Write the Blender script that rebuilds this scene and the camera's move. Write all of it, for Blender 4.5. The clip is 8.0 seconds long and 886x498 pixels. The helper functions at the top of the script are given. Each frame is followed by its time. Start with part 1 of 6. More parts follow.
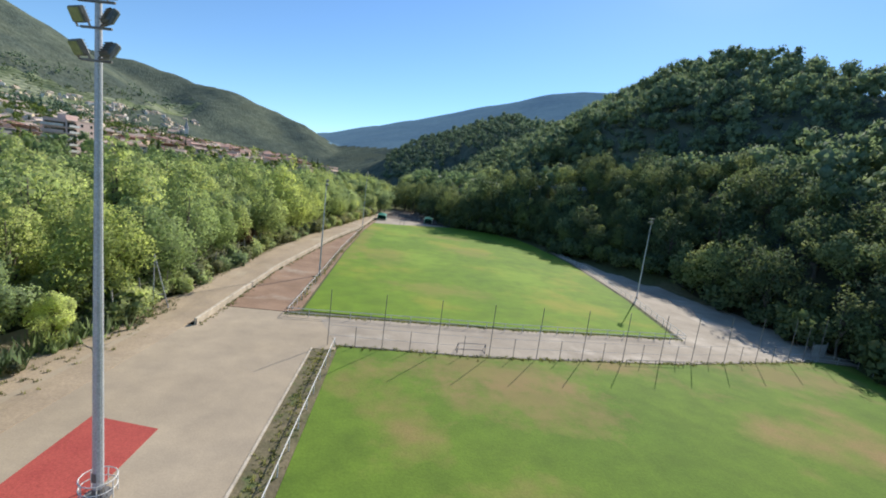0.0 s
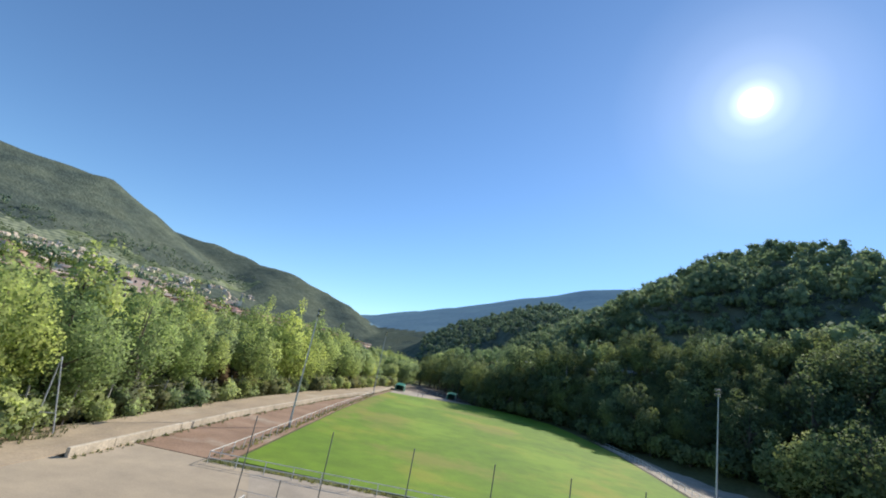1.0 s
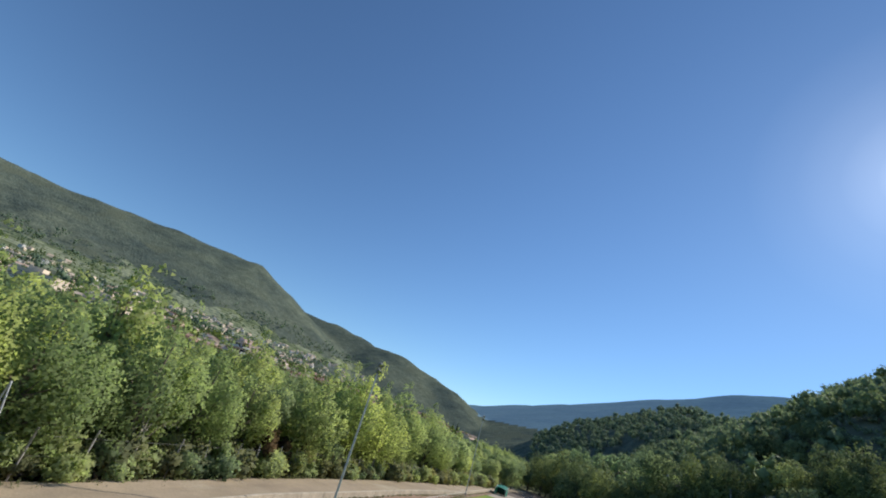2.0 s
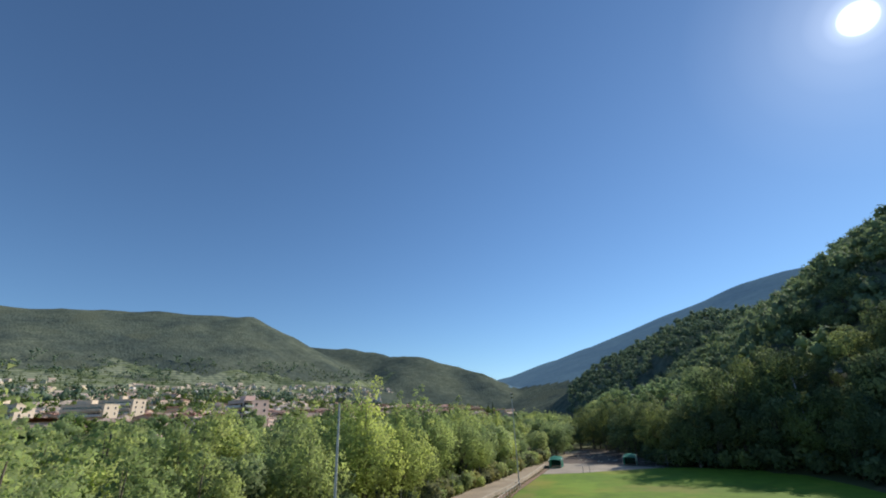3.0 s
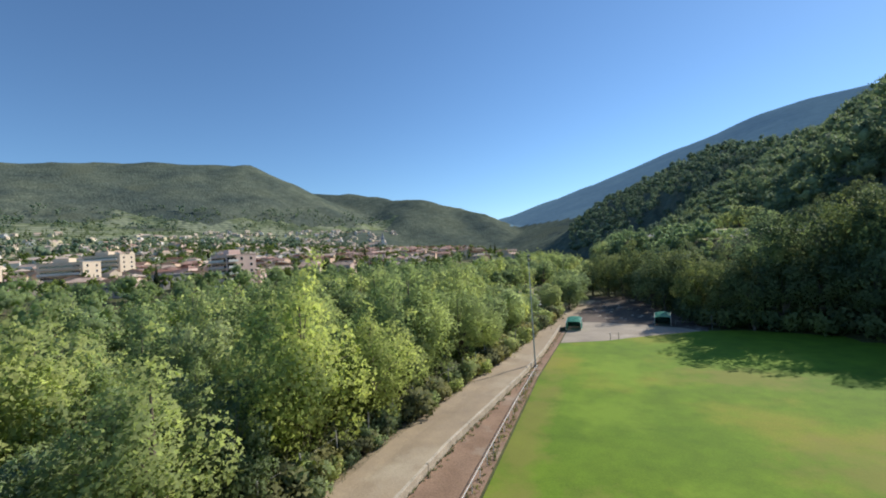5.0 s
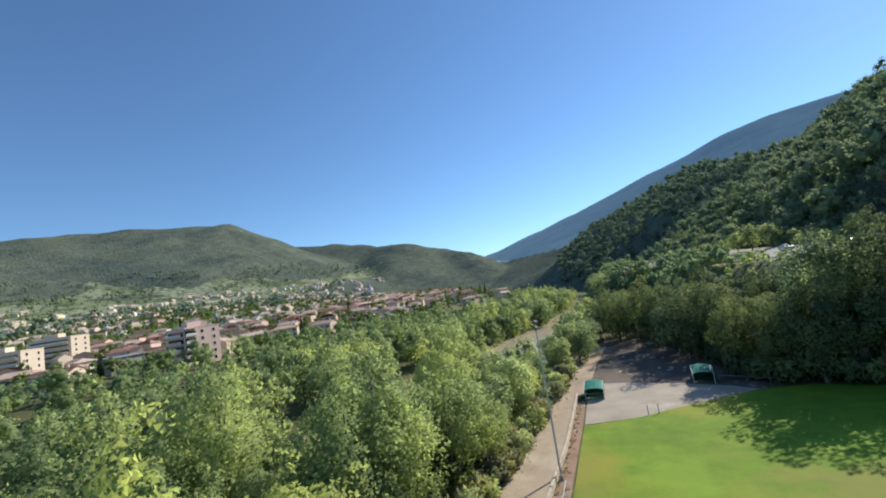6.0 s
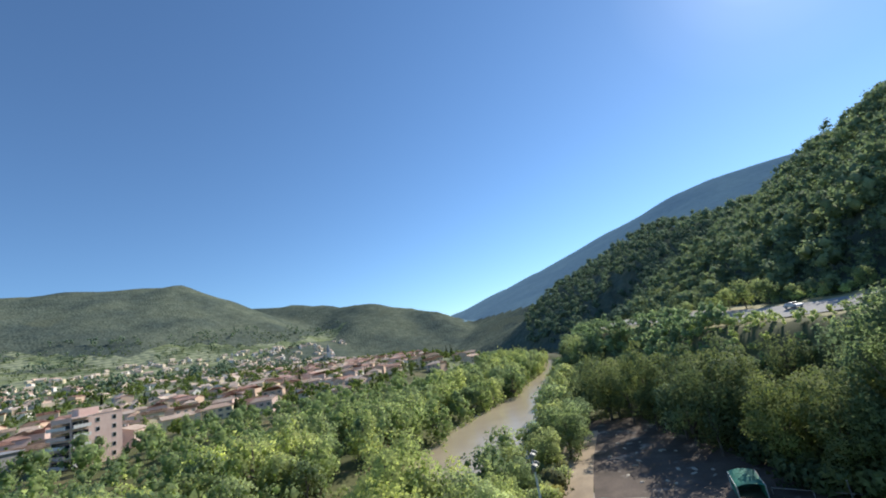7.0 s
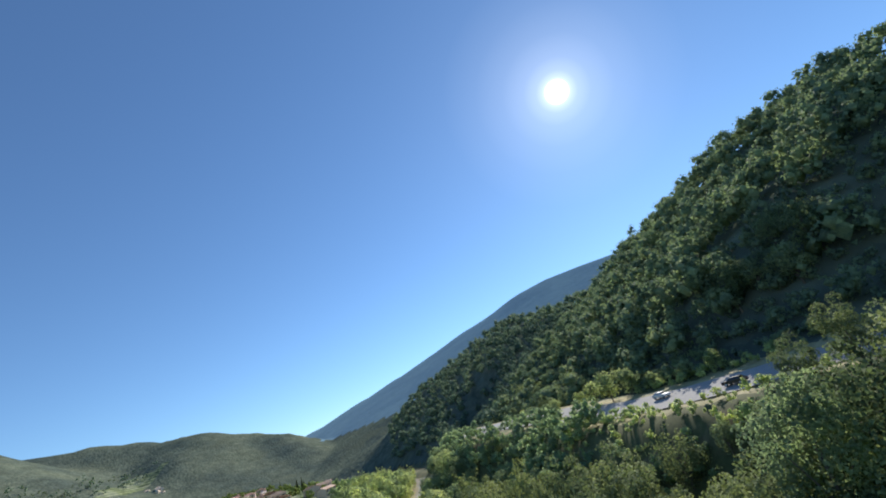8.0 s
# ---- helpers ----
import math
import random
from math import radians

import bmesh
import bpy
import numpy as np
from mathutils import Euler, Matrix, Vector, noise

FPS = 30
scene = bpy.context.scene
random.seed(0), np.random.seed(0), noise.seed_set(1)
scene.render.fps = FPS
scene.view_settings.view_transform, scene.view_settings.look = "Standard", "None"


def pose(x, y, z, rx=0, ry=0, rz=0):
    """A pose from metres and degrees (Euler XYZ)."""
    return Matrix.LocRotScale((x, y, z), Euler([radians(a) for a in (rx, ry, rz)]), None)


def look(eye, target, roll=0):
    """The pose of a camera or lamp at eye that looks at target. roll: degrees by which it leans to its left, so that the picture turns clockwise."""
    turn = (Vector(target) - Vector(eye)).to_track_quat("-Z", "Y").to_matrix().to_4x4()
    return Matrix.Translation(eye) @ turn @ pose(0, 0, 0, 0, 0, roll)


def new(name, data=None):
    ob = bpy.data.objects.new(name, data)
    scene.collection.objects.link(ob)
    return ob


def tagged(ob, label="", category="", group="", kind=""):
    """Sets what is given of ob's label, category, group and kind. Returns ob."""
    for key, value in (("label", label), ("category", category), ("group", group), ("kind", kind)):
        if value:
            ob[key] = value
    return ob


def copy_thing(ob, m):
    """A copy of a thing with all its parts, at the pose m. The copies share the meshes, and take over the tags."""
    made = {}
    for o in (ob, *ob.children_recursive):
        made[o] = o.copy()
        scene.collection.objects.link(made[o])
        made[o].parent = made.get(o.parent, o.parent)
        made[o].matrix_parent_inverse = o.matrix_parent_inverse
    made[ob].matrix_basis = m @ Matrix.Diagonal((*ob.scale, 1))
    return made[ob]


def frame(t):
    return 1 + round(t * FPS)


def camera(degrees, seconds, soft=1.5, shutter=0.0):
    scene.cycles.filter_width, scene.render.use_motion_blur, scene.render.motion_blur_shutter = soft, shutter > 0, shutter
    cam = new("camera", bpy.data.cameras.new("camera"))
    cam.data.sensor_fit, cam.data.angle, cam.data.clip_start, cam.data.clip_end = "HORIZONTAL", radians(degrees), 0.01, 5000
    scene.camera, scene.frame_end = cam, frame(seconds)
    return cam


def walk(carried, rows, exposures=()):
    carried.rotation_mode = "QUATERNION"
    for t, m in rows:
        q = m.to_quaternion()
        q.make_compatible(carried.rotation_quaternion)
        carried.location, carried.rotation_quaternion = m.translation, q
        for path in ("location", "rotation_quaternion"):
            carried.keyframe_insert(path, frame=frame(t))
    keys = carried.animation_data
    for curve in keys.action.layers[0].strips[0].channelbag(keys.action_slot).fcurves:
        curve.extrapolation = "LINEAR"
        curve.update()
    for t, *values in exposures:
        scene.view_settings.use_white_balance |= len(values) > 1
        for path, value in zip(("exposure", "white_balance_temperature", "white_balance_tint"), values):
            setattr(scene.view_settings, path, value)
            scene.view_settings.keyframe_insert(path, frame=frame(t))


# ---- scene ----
cam = camera(2 * math.degrees(math.atan(784 / 760)), 8.0, soft=1.9)
# seconds, place in metres, yaw, pitch and roll in degrees
ROWS = [
    (0.0, 1.06, -0.83, 18.55, -5.65, -8.75, 7.15),
    (0.5, 4.39, 3.48, 14.61, -1.70, 3.13, 10.96),
    (1.0, 7.33, 10.08, 12.17, 3.25, 14.88, 11.13),
    (1.5, 8.40, 19.11, 11.05, 10.28, 22.24, 12.87),
    (2.0, 8.41, 27.63, 11.43, 21.27, 22.43, 17.66),
    (2.2, 8.10, 31.26, 12.09, 22.71, 22.11, 14.37),
    (3.3, 5.84, 47.45, 14.85, 17.53, 19.51, -4.76),
    (3.5, 4.83, 50.98, 15.55, 17.64, 17.16, -5.11),
    (4.0, 2.71, 58.19, 17.33, 17.45, 7.23, -5.42),
    (4.2, 1.97, 60.86, 17.77, 17.57, 4.31, -4.24),
    (5.3, -2.65, 79.42, 20.54, 20.65, 0.44, -4.35),
    (5.5, -3.26, 83.36, 21.08, 19.33, 0.57, -7.14),
    (6.0, -5.75, 92.64, 23.73, 17.65, 5.92, -8.83),
    (6.5, -8.38, 103.82, 25.12, 16.19, 10.63, -9.04),
    (7.0, -9.53, 114.48, 26.61, 11.81, 12.92, -10.29),
    (7.5, -9.84, 124.45, 28.11, 1.93, 18.22, -13.30),
    (8.0, -9.35, 134.23, 30.35, -10.43, 21.62, -18.54),
]
EXPOSURE = [(0.0, 0.18), (1.0, 0.19), (2.0, -0.13), (3.5, -0.28), (4.2, -0.23), (5.3, 0.01), (7.0, 0.12), (8.0, 0.09)]
walk(cam, [(t, pose(x, y, z, 90 + pitch, 0, yaw) @ pose(0, 0, 0, 0, 0, roll)) for t, x, y, z, yaw, pitch, roll in ROWS], EXPOSURE)

# ---- light ----
SUN = Vector((0.468, 0.688, 0.56)).normalized()
ELEVATION = math.asin(SUN.z)
AZIMUTH = math.atan2(SUN.x, SUN.y)
world = bpy.data.worlds.new("sky")
scene.world = world
world.use_nodes = True
wn, wl = world.node_tree.nodes, world.node_tree.links
wn.clear()
sky = wn.new("ShaderNodeTexSky")
sky.sky_type = "NISHITA"
sky.sun_disc = False
sky.sun_elevation, sky.sun_rotation = ELEVATION, AZIMUTH
sky.altitude, sky.air_density, sky.dust_density, sky.ozone_density = 700, 1.0, 0.1, 4.0
sky_light = wn.new("ShaderNodeBackground")
sky_light.inputs["Strength"].default_value = 0.133
clear = wn.new("ShaderNodeMix")
clear.data_type, clear.blend_type = "RGBA", "MULTIPLY"
clear.inputs[0].default_value = 1.0
clear.inputs[7].default_value = (0.835, 1.0, 1.09, 1)
wl.new(sky.outputs[0], clear.inputs[6])
wl.new(clear.outputs[2], sky_light.inputs["Color"])
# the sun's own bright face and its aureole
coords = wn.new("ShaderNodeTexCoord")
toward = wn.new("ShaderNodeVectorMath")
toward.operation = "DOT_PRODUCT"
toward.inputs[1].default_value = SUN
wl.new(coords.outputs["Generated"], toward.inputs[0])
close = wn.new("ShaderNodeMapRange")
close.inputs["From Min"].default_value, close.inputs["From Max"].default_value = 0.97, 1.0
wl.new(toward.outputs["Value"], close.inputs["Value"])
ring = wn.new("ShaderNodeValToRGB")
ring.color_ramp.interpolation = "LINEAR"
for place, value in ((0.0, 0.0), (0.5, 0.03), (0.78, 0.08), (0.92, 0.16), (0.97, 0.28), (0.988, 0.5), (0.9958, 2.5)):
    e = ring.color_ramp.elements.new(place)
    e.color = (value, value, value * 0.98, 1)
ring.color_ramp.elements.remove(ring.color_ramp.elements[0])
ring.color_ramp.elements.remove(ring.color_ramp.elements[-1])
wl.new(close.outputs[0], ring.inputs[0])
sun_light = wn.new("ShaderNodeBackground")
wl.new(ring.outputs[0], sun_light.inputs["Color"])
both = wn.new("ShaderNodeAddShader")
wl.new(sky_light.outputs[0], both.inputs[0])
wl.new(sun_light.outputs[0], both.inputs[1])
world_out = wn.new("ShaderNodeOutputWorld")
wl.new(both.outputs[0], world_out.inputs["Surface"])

lamp = bpy.data.lights.new("sun", "SUN")
lamp.energy, lamp.angle, lamp.color = 5.0, radians(0.53), (1.0, 0.94, 0.84)
sun = new("sun", lamp)
sun.matrix_world = look(SUN * 1000, (0, 0, 0))


# ---- materials ----
def ramp_node(nt, stops, source):
    r = nt.nodes.new("ShaderNodeValToRGB")
    els = r.color_ramp.elements
    for place, c in stops[1:-1]:
        els.new(place).color = (*c, 1)
    els[0].position, els[0].color = stops[0][0], (*stops[0][1], 1)
    els[-1].position, els[-1].color = stops[-1][0], (*stops[-1][1], 1)
    nt.links.new(source, r.inputs[0])
    return r.outputs[0]


def noise_node(nt, vector, scale, detail=4.0, rough=0.55):
    n = nt.nodes.new("ShaderNodeTexNoise")
    n.inputs["Scale"].default_value, n.inputs["Detail"].default_value, n.inputs["Roughness"].default_value = scale, detail, rough
    nt.links.new(vector, n.inputs["Vector"])
    return n.outputs[0]


def mix_node(nt, kind, factor, a, b):
    m = nt.nodes.new("ShaderNodeMix")
    m.data_type, m.blend_type = "RGBA", kind
    if isinstance(factor, float):
        m.inputs[0].default_value = factor
    else:
        nt.links.new(factor, m.inputs[0])
    for value, slot in ((a, m.inputs[6]), (b, m.inputs[7])):
        if isinstance(value, tuple):
            slot.default_value = (*value, 1)
        else:
            nt.links.new(value, slot)
    return m.outputs[2]


def surface(name, dark, light, broad=0.1, fine=4.0, rough=0.9, bump=0.3, bump_size=0.05, metal=0.0, patch=None, patch_scale=0.03, patch_from=0.55, spec=0.3, grit=0.28, blotch=0.0):
    """A weathered surface: two tones mixed at a broad and a fine scale, patches of a third, fine relief."""
    m = bpy.data.materials.new(name)
    m.use_nodes = True
    nt = m.node_tree
    p = nt.nodes["Principled BSDF"]
    at = nt.nodes.new("ShaderNodeNewGeometry").outputs["Position"]
    big, small = noise_node(nt, at, broad, 5), noise_node(nt, at, fine, 4)
    tone = ramp_node(nt, [(0.3, dark), (0.7, light)], big)
    grain = ramp_node(nt, [(0.25, (1 - grit, 1 - grit, 1 - grit)), (0.75, (1 + grit * 0.7, 1 + grit * 0.7, 1 + grit * 0.7))], small)
    c = mix_node(nt, "MULTIPLY", 1.0, tone, grain)
    if blotch:
        mid = ramp_node(nt, [(0.3, (1 - blotch, 1 - blotch, 1 - blotch)), (0.7, (1 + blotch, 1 + blotch * 0.9, 1 + blotch * 0.6))], noise_node(nt, at, 0.32, 6, 0.65))
        c = mix_node(nt, "MULTIPLY", 1.0, c, mid)
    if patch:
        where = ramp_node(nt, [(patch_from, (0, 0, 0)), (patch_from + 0.14, (1, 1, 1))], noise_node(nt, at, patch_scale, 5, 0.6))
        c = mix_node(nt, "MIX", where, c, mix_node(nt, "MULTIPLY", 1.0, patch, grain))
    nt.links.new(c, p.inputs["Base Color"])
    p.inputs["Roughness"].default_value, p.inputs["Metallic"].default_value = rough, metal
    p.inputs["Specular IOR Level"].default_value = spec
    if bump:
        b = nt.nodes.new("ShaderNodeBump")
        b.inputs["Strength"].default_value, b.inputs["Distance"].default_value = bump, bump_size
        nt.links.new(small, b.inputs["Height"])
        nt.links.new(b.outputs[0], p.inputs["Normal"])
    return m


def leaves(name, dark, light, glow=0.35, grain_scale=2.2):
    """Foliage: tone by leaf clump and by tree, some light passing through."""
    m = bpy.data.materials.new(name)
    m.use_nodes = True
    nt = m.node_tree
    p = nt.nodes["Principled BSDF"]
    by_leaf = nt.nodes.new("ShaderNodeNewGeometry").outputs["Random Per Island"]
    by_tree = nt.nodes.new("ShaderNodeObjectInfo").outputs["Random"]
    mid = [(a + b) / 2 for a, b in zip(dark, light)]
    c = ramp_node(nt, [(0.0, tuple(a * 0.35 + m * 0.65 for a, m in zip(dark, mid))), (1.0, tuple(b * 0.35 + m * 0.65 for b, m in zip(light, mid)))], by_leaf)
    tree = ramp_node(nt, [(0.0, (0.62, 0.72, 0.78)), (0.4, (0.86, 0.92, 0.92)), (0.75, (1.04, 1.04, 0.96)), (1.0, (1.14, 1.15, 0.92))], by_tree)
    c = mix_node(nt, "MULTIPLY", 1.0, c, tree)
    at = nt.nodes.new("ShaderNodeNewGeometry").outputs["Position"]
    c = mix_node(nt, "MULTIPLY", 1.0, c, ramp_node(nt, [(0.32, (0.68, 0.74, 0.8)), (0.68, (1.2, 1.17, 1.0))], noise_node(nt, at, 0.13, 3)))
    grain = noise_node(nt, at, grain_scale, 3, 0.7)
    c = mix_node(nt, "MULTIPLY", 1.0, c, ramp_node(nt, [(0.3, (0.74, 0.77, 0.77)), (0.7, (1.2, 1.18, 1.1))], grain))
    nt.links.new(c, p.inputs["Base Color"])
    p.inputs["Roughness"].default_value = 0.8
    p.inputs["Specular IOR Level"].default_value = 0.08
    b = nt.nodes.new("ShaderNodeBump")
    b.inputs["Strength"].default_value, b.inputs["Distance"].default_value = 0.35, 0.4 / grain_scale
    nt.links.new(grain, b.inputs["Height"])
    nt.links.new(b.outputs[0], p.inputs["Normal"])
    t = nt.nodes.new("ShaderNodeBsdfTranslucent")
    nt.links.new(mix_node(nt, "MULTIPLY", 1.0, c, (1.1, 1.15, 0.88)), t.inputs["Color"])
    mix = nt.nodes.new("ShaderNodeMixShader")
    mix.inputs[0].default_value = glow
    nt.links.new(p.outputs[0], mix.inputs[1])
    nt.links.new(t.outputs[0], mix.inputs[2])
    nt.links.new(mix.outputs[0], nt.nodes["Material Output"].inputs["Surface"])
    return m


def canopy(name, dark, light, size, patch=None, patch_scale=0.004, patch_from=0.55, relief=0.9, mottle=0.3):
    """Woodland seen from far: rounded crowns by cells, mottled, with deep relief between them."""
    m = bpy.data.materials.new(name)
    m.use_nodes = True
    nt = m.node_tree
    p = nt.nodes["Principled BSDF"]
    at = nt.nodes.new("ShaderNodeNewGeometry").outputs["Position"]
    v = nt.nodes.new("ShaderNodeTexVoronoi")
    v.inputs["Scale"].default_value = 1 / size
    nt.links.new(at, v.inputs["Vector"])
    cell = nt.nodes.new("ShaderNodeSeparateColor")
    nt.links.new(v.outputs["Color"], cell.inputs[0])
    c = ramp_node(nt, [(0.0, dark), (1.0, light)], cell.outputs[0])
    c = mix_node(nt, "MULTIPLY", 1.0, c, ramp_node(nt, [(0.35, (1 - mottle * 1.3, 1 - mottle * 1.1, 1 - mottle)), (0.65, (1 + mottle * 0.8, 1 + mottle * 0.65, 1))], noise_node(nt, at, 0.006, 6, 0.6)))
    c = mix_node(nt, "MULTIPLY", 1.0, c, ramp_node(nt, [(0.35, (1 - mottle,) * 3), (0.65, (1 + mottle * 0.7,) * 3)], noise_node(nt, at, 0.045, 5, 0.7)))
    if patch:
        where = ramp_node(nt, [(patch_from, (0, 0, 0)), (patch_from + 0.05, (1, 1, 1))], noise_node(nt, at, patch_scale, 6, 0.65))
        c = mix_node(nt, "MIX", where, c, patch)
    nt.links.new(c, p.inputs["Base Color"])
    p.inputs["Roughness"].default_value = 1.0
    p.inputs["Specular IOR Level"].default_value = 0.0
    b = nt.nodes.new("ShaderNodeBump")
    b.invert = True
    b.inputs["Strength"].default_value, b.inputs["Distance"].default_value = relief, size * 0.5
    nt.links.new(v.outputs["Distance"], b.inputs["Height"])
    nt.links.new(b.outputs[0], p.inputs["Normal"])
    return m


M_MEADOW = surface("meadow", (0.07, 0.085, 0.03), (0.13, 0.13, 0.05), 0.03, 1.2, patch=(0.22, 0.17, 0.09), patch_scale=0.05, patch_from=0.56)
M_FOREST_FLOOR = surface("forest floor", (0.035, 0.04, 0.018), (0.07, 0.06, 0.03), 0.08, 1.0)
# Greyed towards blue: a little haze is mixed into the woods' colour.
M_CANOPY = canopy("haze-greyed hill woods", (0.115, 0.14, 0.115), (0.15, 0.172, 0.14), 7.0, relief=0.4, mottle=0.26, patch=(0.125, 0.142, 0.1), patch_scale=0.0045, patch_from=0.585)
# The blue is distance haze put into the base colour of the mountain.
M_CANOPY_HAZED = canopy("haze-blue mountain woods", (0.165, 0.265, 0.335), (0.175, 0.275, 0.345), 16.0, relief=0.0, mottle=0.1)
M_DRY_GRASS = surface("dry grass slope", (0.3, 0.27, 0.13), (0.46, 0.4, 0.23), 0.12, 1.5, bump=0.6, bump_size=0.15, blotch=0.25, patch=(0.2, 0.22, 0.1), patch_scale=0.1, patch_from=0.54)
M_TERRACE = canopy("terraced slopes", (0.16, 0.19, 0.115), (0.25, 0.28, 0.175), 14.0, relief=0.4, patch=(0.275, 0.295, 0.2), patch_scale=0.012, patch_from=0.49)
terrace_nodes = M_TERRACE.node_tree
bands = terrace_nodes.nodes.new("ShaderNodeTexWave")
bands.bands_direction = "Z"
bands.inputs["Scale"].default_value, bands.inputs["Distortion"].default_value, bands.inputs["Detail"].default_value, bands.inputs["Detail Scale"].default_value = 0.045, 5.0, 3.0, 0.02
terrace_nodes.links.new(terrace_nodes.nodes.new("ShaderNodeNewGeometry").outputs["Position"], bands.inputs["Vector"])
terrace_paint = terrace_nodes.nodes["Principled BSDF"].inputs["Base Color"]
terrace_nodes.links.new(mix_node(terrace_nodes, "MULTIPLY", 1.0, terrace_paint.links[0].from_socket, ramp_node(terrace_nodes, [(0.25, (0.74, 0.8, 0.74)), (0.6, (1.1, 1.09, 1.05))], bands.outputs["Color"])), terrace_paint)
M_DIRT = surface("track dirt", (0.37, 0.285, 0.195), (0.47, 0.37, 0.265), 0.06, 7.0, blotch=0.14, bump=0.5, bump_size=0.03, grit=0.22, patch=(0.52, 0.43, 0.31), patch_scale=0.09)
M_VERGE = surface("pale rough dirt", (0.42, 0.34, 0.235), (0.58, 0.48, 0.35), 0.1, 5.0, blotch=0.2, bump=0.7, bump_size=0.06, grit=0.25, patch=(0.36, 0.29, 0.17), patch_scale=0.2)
M_ASPHALT_YARD = surface("dusty yard", (0.39, 0.315, 0.225), (0.47, 0.385, 0.285), 0.05, 9.0, blotch=0.13, bump=0.2, bump_size=0.01, grit=0.13, patch=(0.52, 0.43, 0.315), patch_scale=0.05, patch_from=0.58)
M_RED_GRAVEL = surface("red brown gravel", (0.27, 0.17, 0.11), (0.38, 0.25, 0.17), 0.25, 5.0, blotch=0.1, bump=0.6, patch=(0.45, 0.36, 0.27), patch_scale=0.15)
M_GRAVEL = surface("grey gravel", (0.34, 0.285, 0.22), (0.46, 0.39, 0.31), 0.12, 8.0, blotch=0.1, bump=0.5, bump_size=0.03, grit=0.2, patch=(0.58, 0.5, 0.4), patch_scale=0.1)
M_TURF = surface("mown turf", blotch=0.2, dark=(0.12, 0.22, 0.014), light=(0.19, 0.295, 0.018), broad=0.045, fine=5.0, bump=0.6, bump_size=0.03, grit=0.16, patch=(0.29, 0.29, 0.035), patch_scale=0.045, patch_from=0.53)
M_TURF_WORN = surface("worn turf", blotch=0.2, dark=(0.105, 0.185, 0.018), light=(0.155, 0.24, 0.025), broad=0.05, fine=5.0, bump=0.6, bump_size=0.03, grit=0.16, patch=(0.3, 0.21, 0.08), patch_scale=0.05, patch_from=0.525)
# Brown earth, its colour lowered to carry the shade of the surrounding trees.
M_SHADED_EARTH = surface("brown earth", (0.1, 0.078, 0.062), (0.18, 0.14, 0.115), 0.15, 4.0, bump=0.8, bump_size=0.08, blotch=0.2, patch=(0.4, 0.36, 0.31), patch_scale=0.2, patch_from=0.58)
M_WEEDS = surface("weedy earth", (0.13, 0.12, 0.06), (0.22, 0.18, 0.11), 0.8, 5.0, bump=0.8, bump_size=0.06, blotch=0.25, patch=(0.12, 0.16, 0.05), patch_scale=0.6)


def worn(material, places, colour):
    """Bald places in the turf, ragged at the edges, at their own spots."""
    nt = material.node_tree
    paint = nt.nodes["Principled BSDF"].inputs["Base Color"]
    at = nt.nodes.new("ShaderNodeNewGeometry").outputs["Position"]
    ragged = noise_node(nt, at, 0.22, 6, 0.7)
    for x, y, rx, ry in places:
        m = nt.nodes.new("ShaderNodeMapping")
        m.vector_type = "TEXTURE"
        m.inputs["Location"].default_value, m.inputs["Scale"].default_value = (x, y, 0), (rx, ry, 50)
        nt.links.new(at, m.inputs["Vector"])
        d = nt.nodes.new("ShaderNodeVectorMath")
        d.operation = "LENGTH"
        nt.links.new(m.outputs[0], d.inputs[0])
        edge = nt.nodes.new("ShaderNodeMath")
        edge.operation = "MULTIPLY_ADD"
        edge.inputs[1].default_value, edge.inputs[2].default_value = 2.2, -0.92
        nt.links.new(ragged, edge.inputs[0])
        total = nt.nodes.new("ShaderNodeMath")
        nt.links.new(d.outputs["Value"], total.inputs[0])
        nt.links.new(edge.outputs[0], total.inputs[1])
        where = ramp_node(nt, [(0.45, (0.6, 0.6, 0.6)), (1.0, (0, 0, 0))], total.outputs[0])
        nt.links.new(mix_node(nt, "MIX", where, paint.links[0].from_socket, colour), paint)


worn(M_TURF_WORN, [(11, 40, 15, 6), (15, 35, 11, 7), (51, 46, 13, 7), (28, 44, 8, 3)], (0.3, 0.2, 0.085))
worn(M_TURF, [(-2, 100, 10, 14), (20, 118, 10, 12), (-10, 120, 3.5, 50), (16, 144, 13, 8), (8, 72, 14, 6)], (0.27, 0.24, 0.055))
worn(M_TURF, [(0, 146, 8, 13), (6, 100, 8, 16), (-2, 128, 8, 8), (28, 90, 9, 16), (22, 155, 12, 8)], (0.24, 0.36, 0.03))
M_RED_COURT = surface("red sports surface", (0.42, 0.075, 0.06), (0.5, 0.1, 0.075), 0.5, 9.0, bump=0.2, rough=0.8)
M_CONCRETE = surface("weathered concrete", (0.48, 0.41, 0.31), (0.68, 0.59, 0.46), 0.8, 6.0, bump=0.5)
M_CONCRETE_GREY = surface("grey concrete", (0.33, 0.32, 0.3), (0.46, 0.44, 0.41), 0.6, 6.0, bump=0.4)
M_ROAD = surface("bleached asphalt", (0.33, 0.315, 0.295), (0.42, 0.4, 0.375), 0.1, 4.0, bump=0.2)
M_STEEL = surface("galvanised steel", (0.5, 0.52, 0.55), (0.62, 0.64, 0.67), 1.5, 12.0, rough=0.5, bump=0.1, metal=0.2)
M_STEEL_DARK = surface("dull grey steel", (0.17, 0.17, 0.17), (0.26, 0.25, 0.24), 1.5, 12.0, rough=0.6, bump=0.1, metal=0.2)
M_WHITE = surface("white paint", (0.68, 0.67, 0.63), (0.8, 0.79, 0.76), 1.2, 9.0, rough=0.55, bump=0.1)
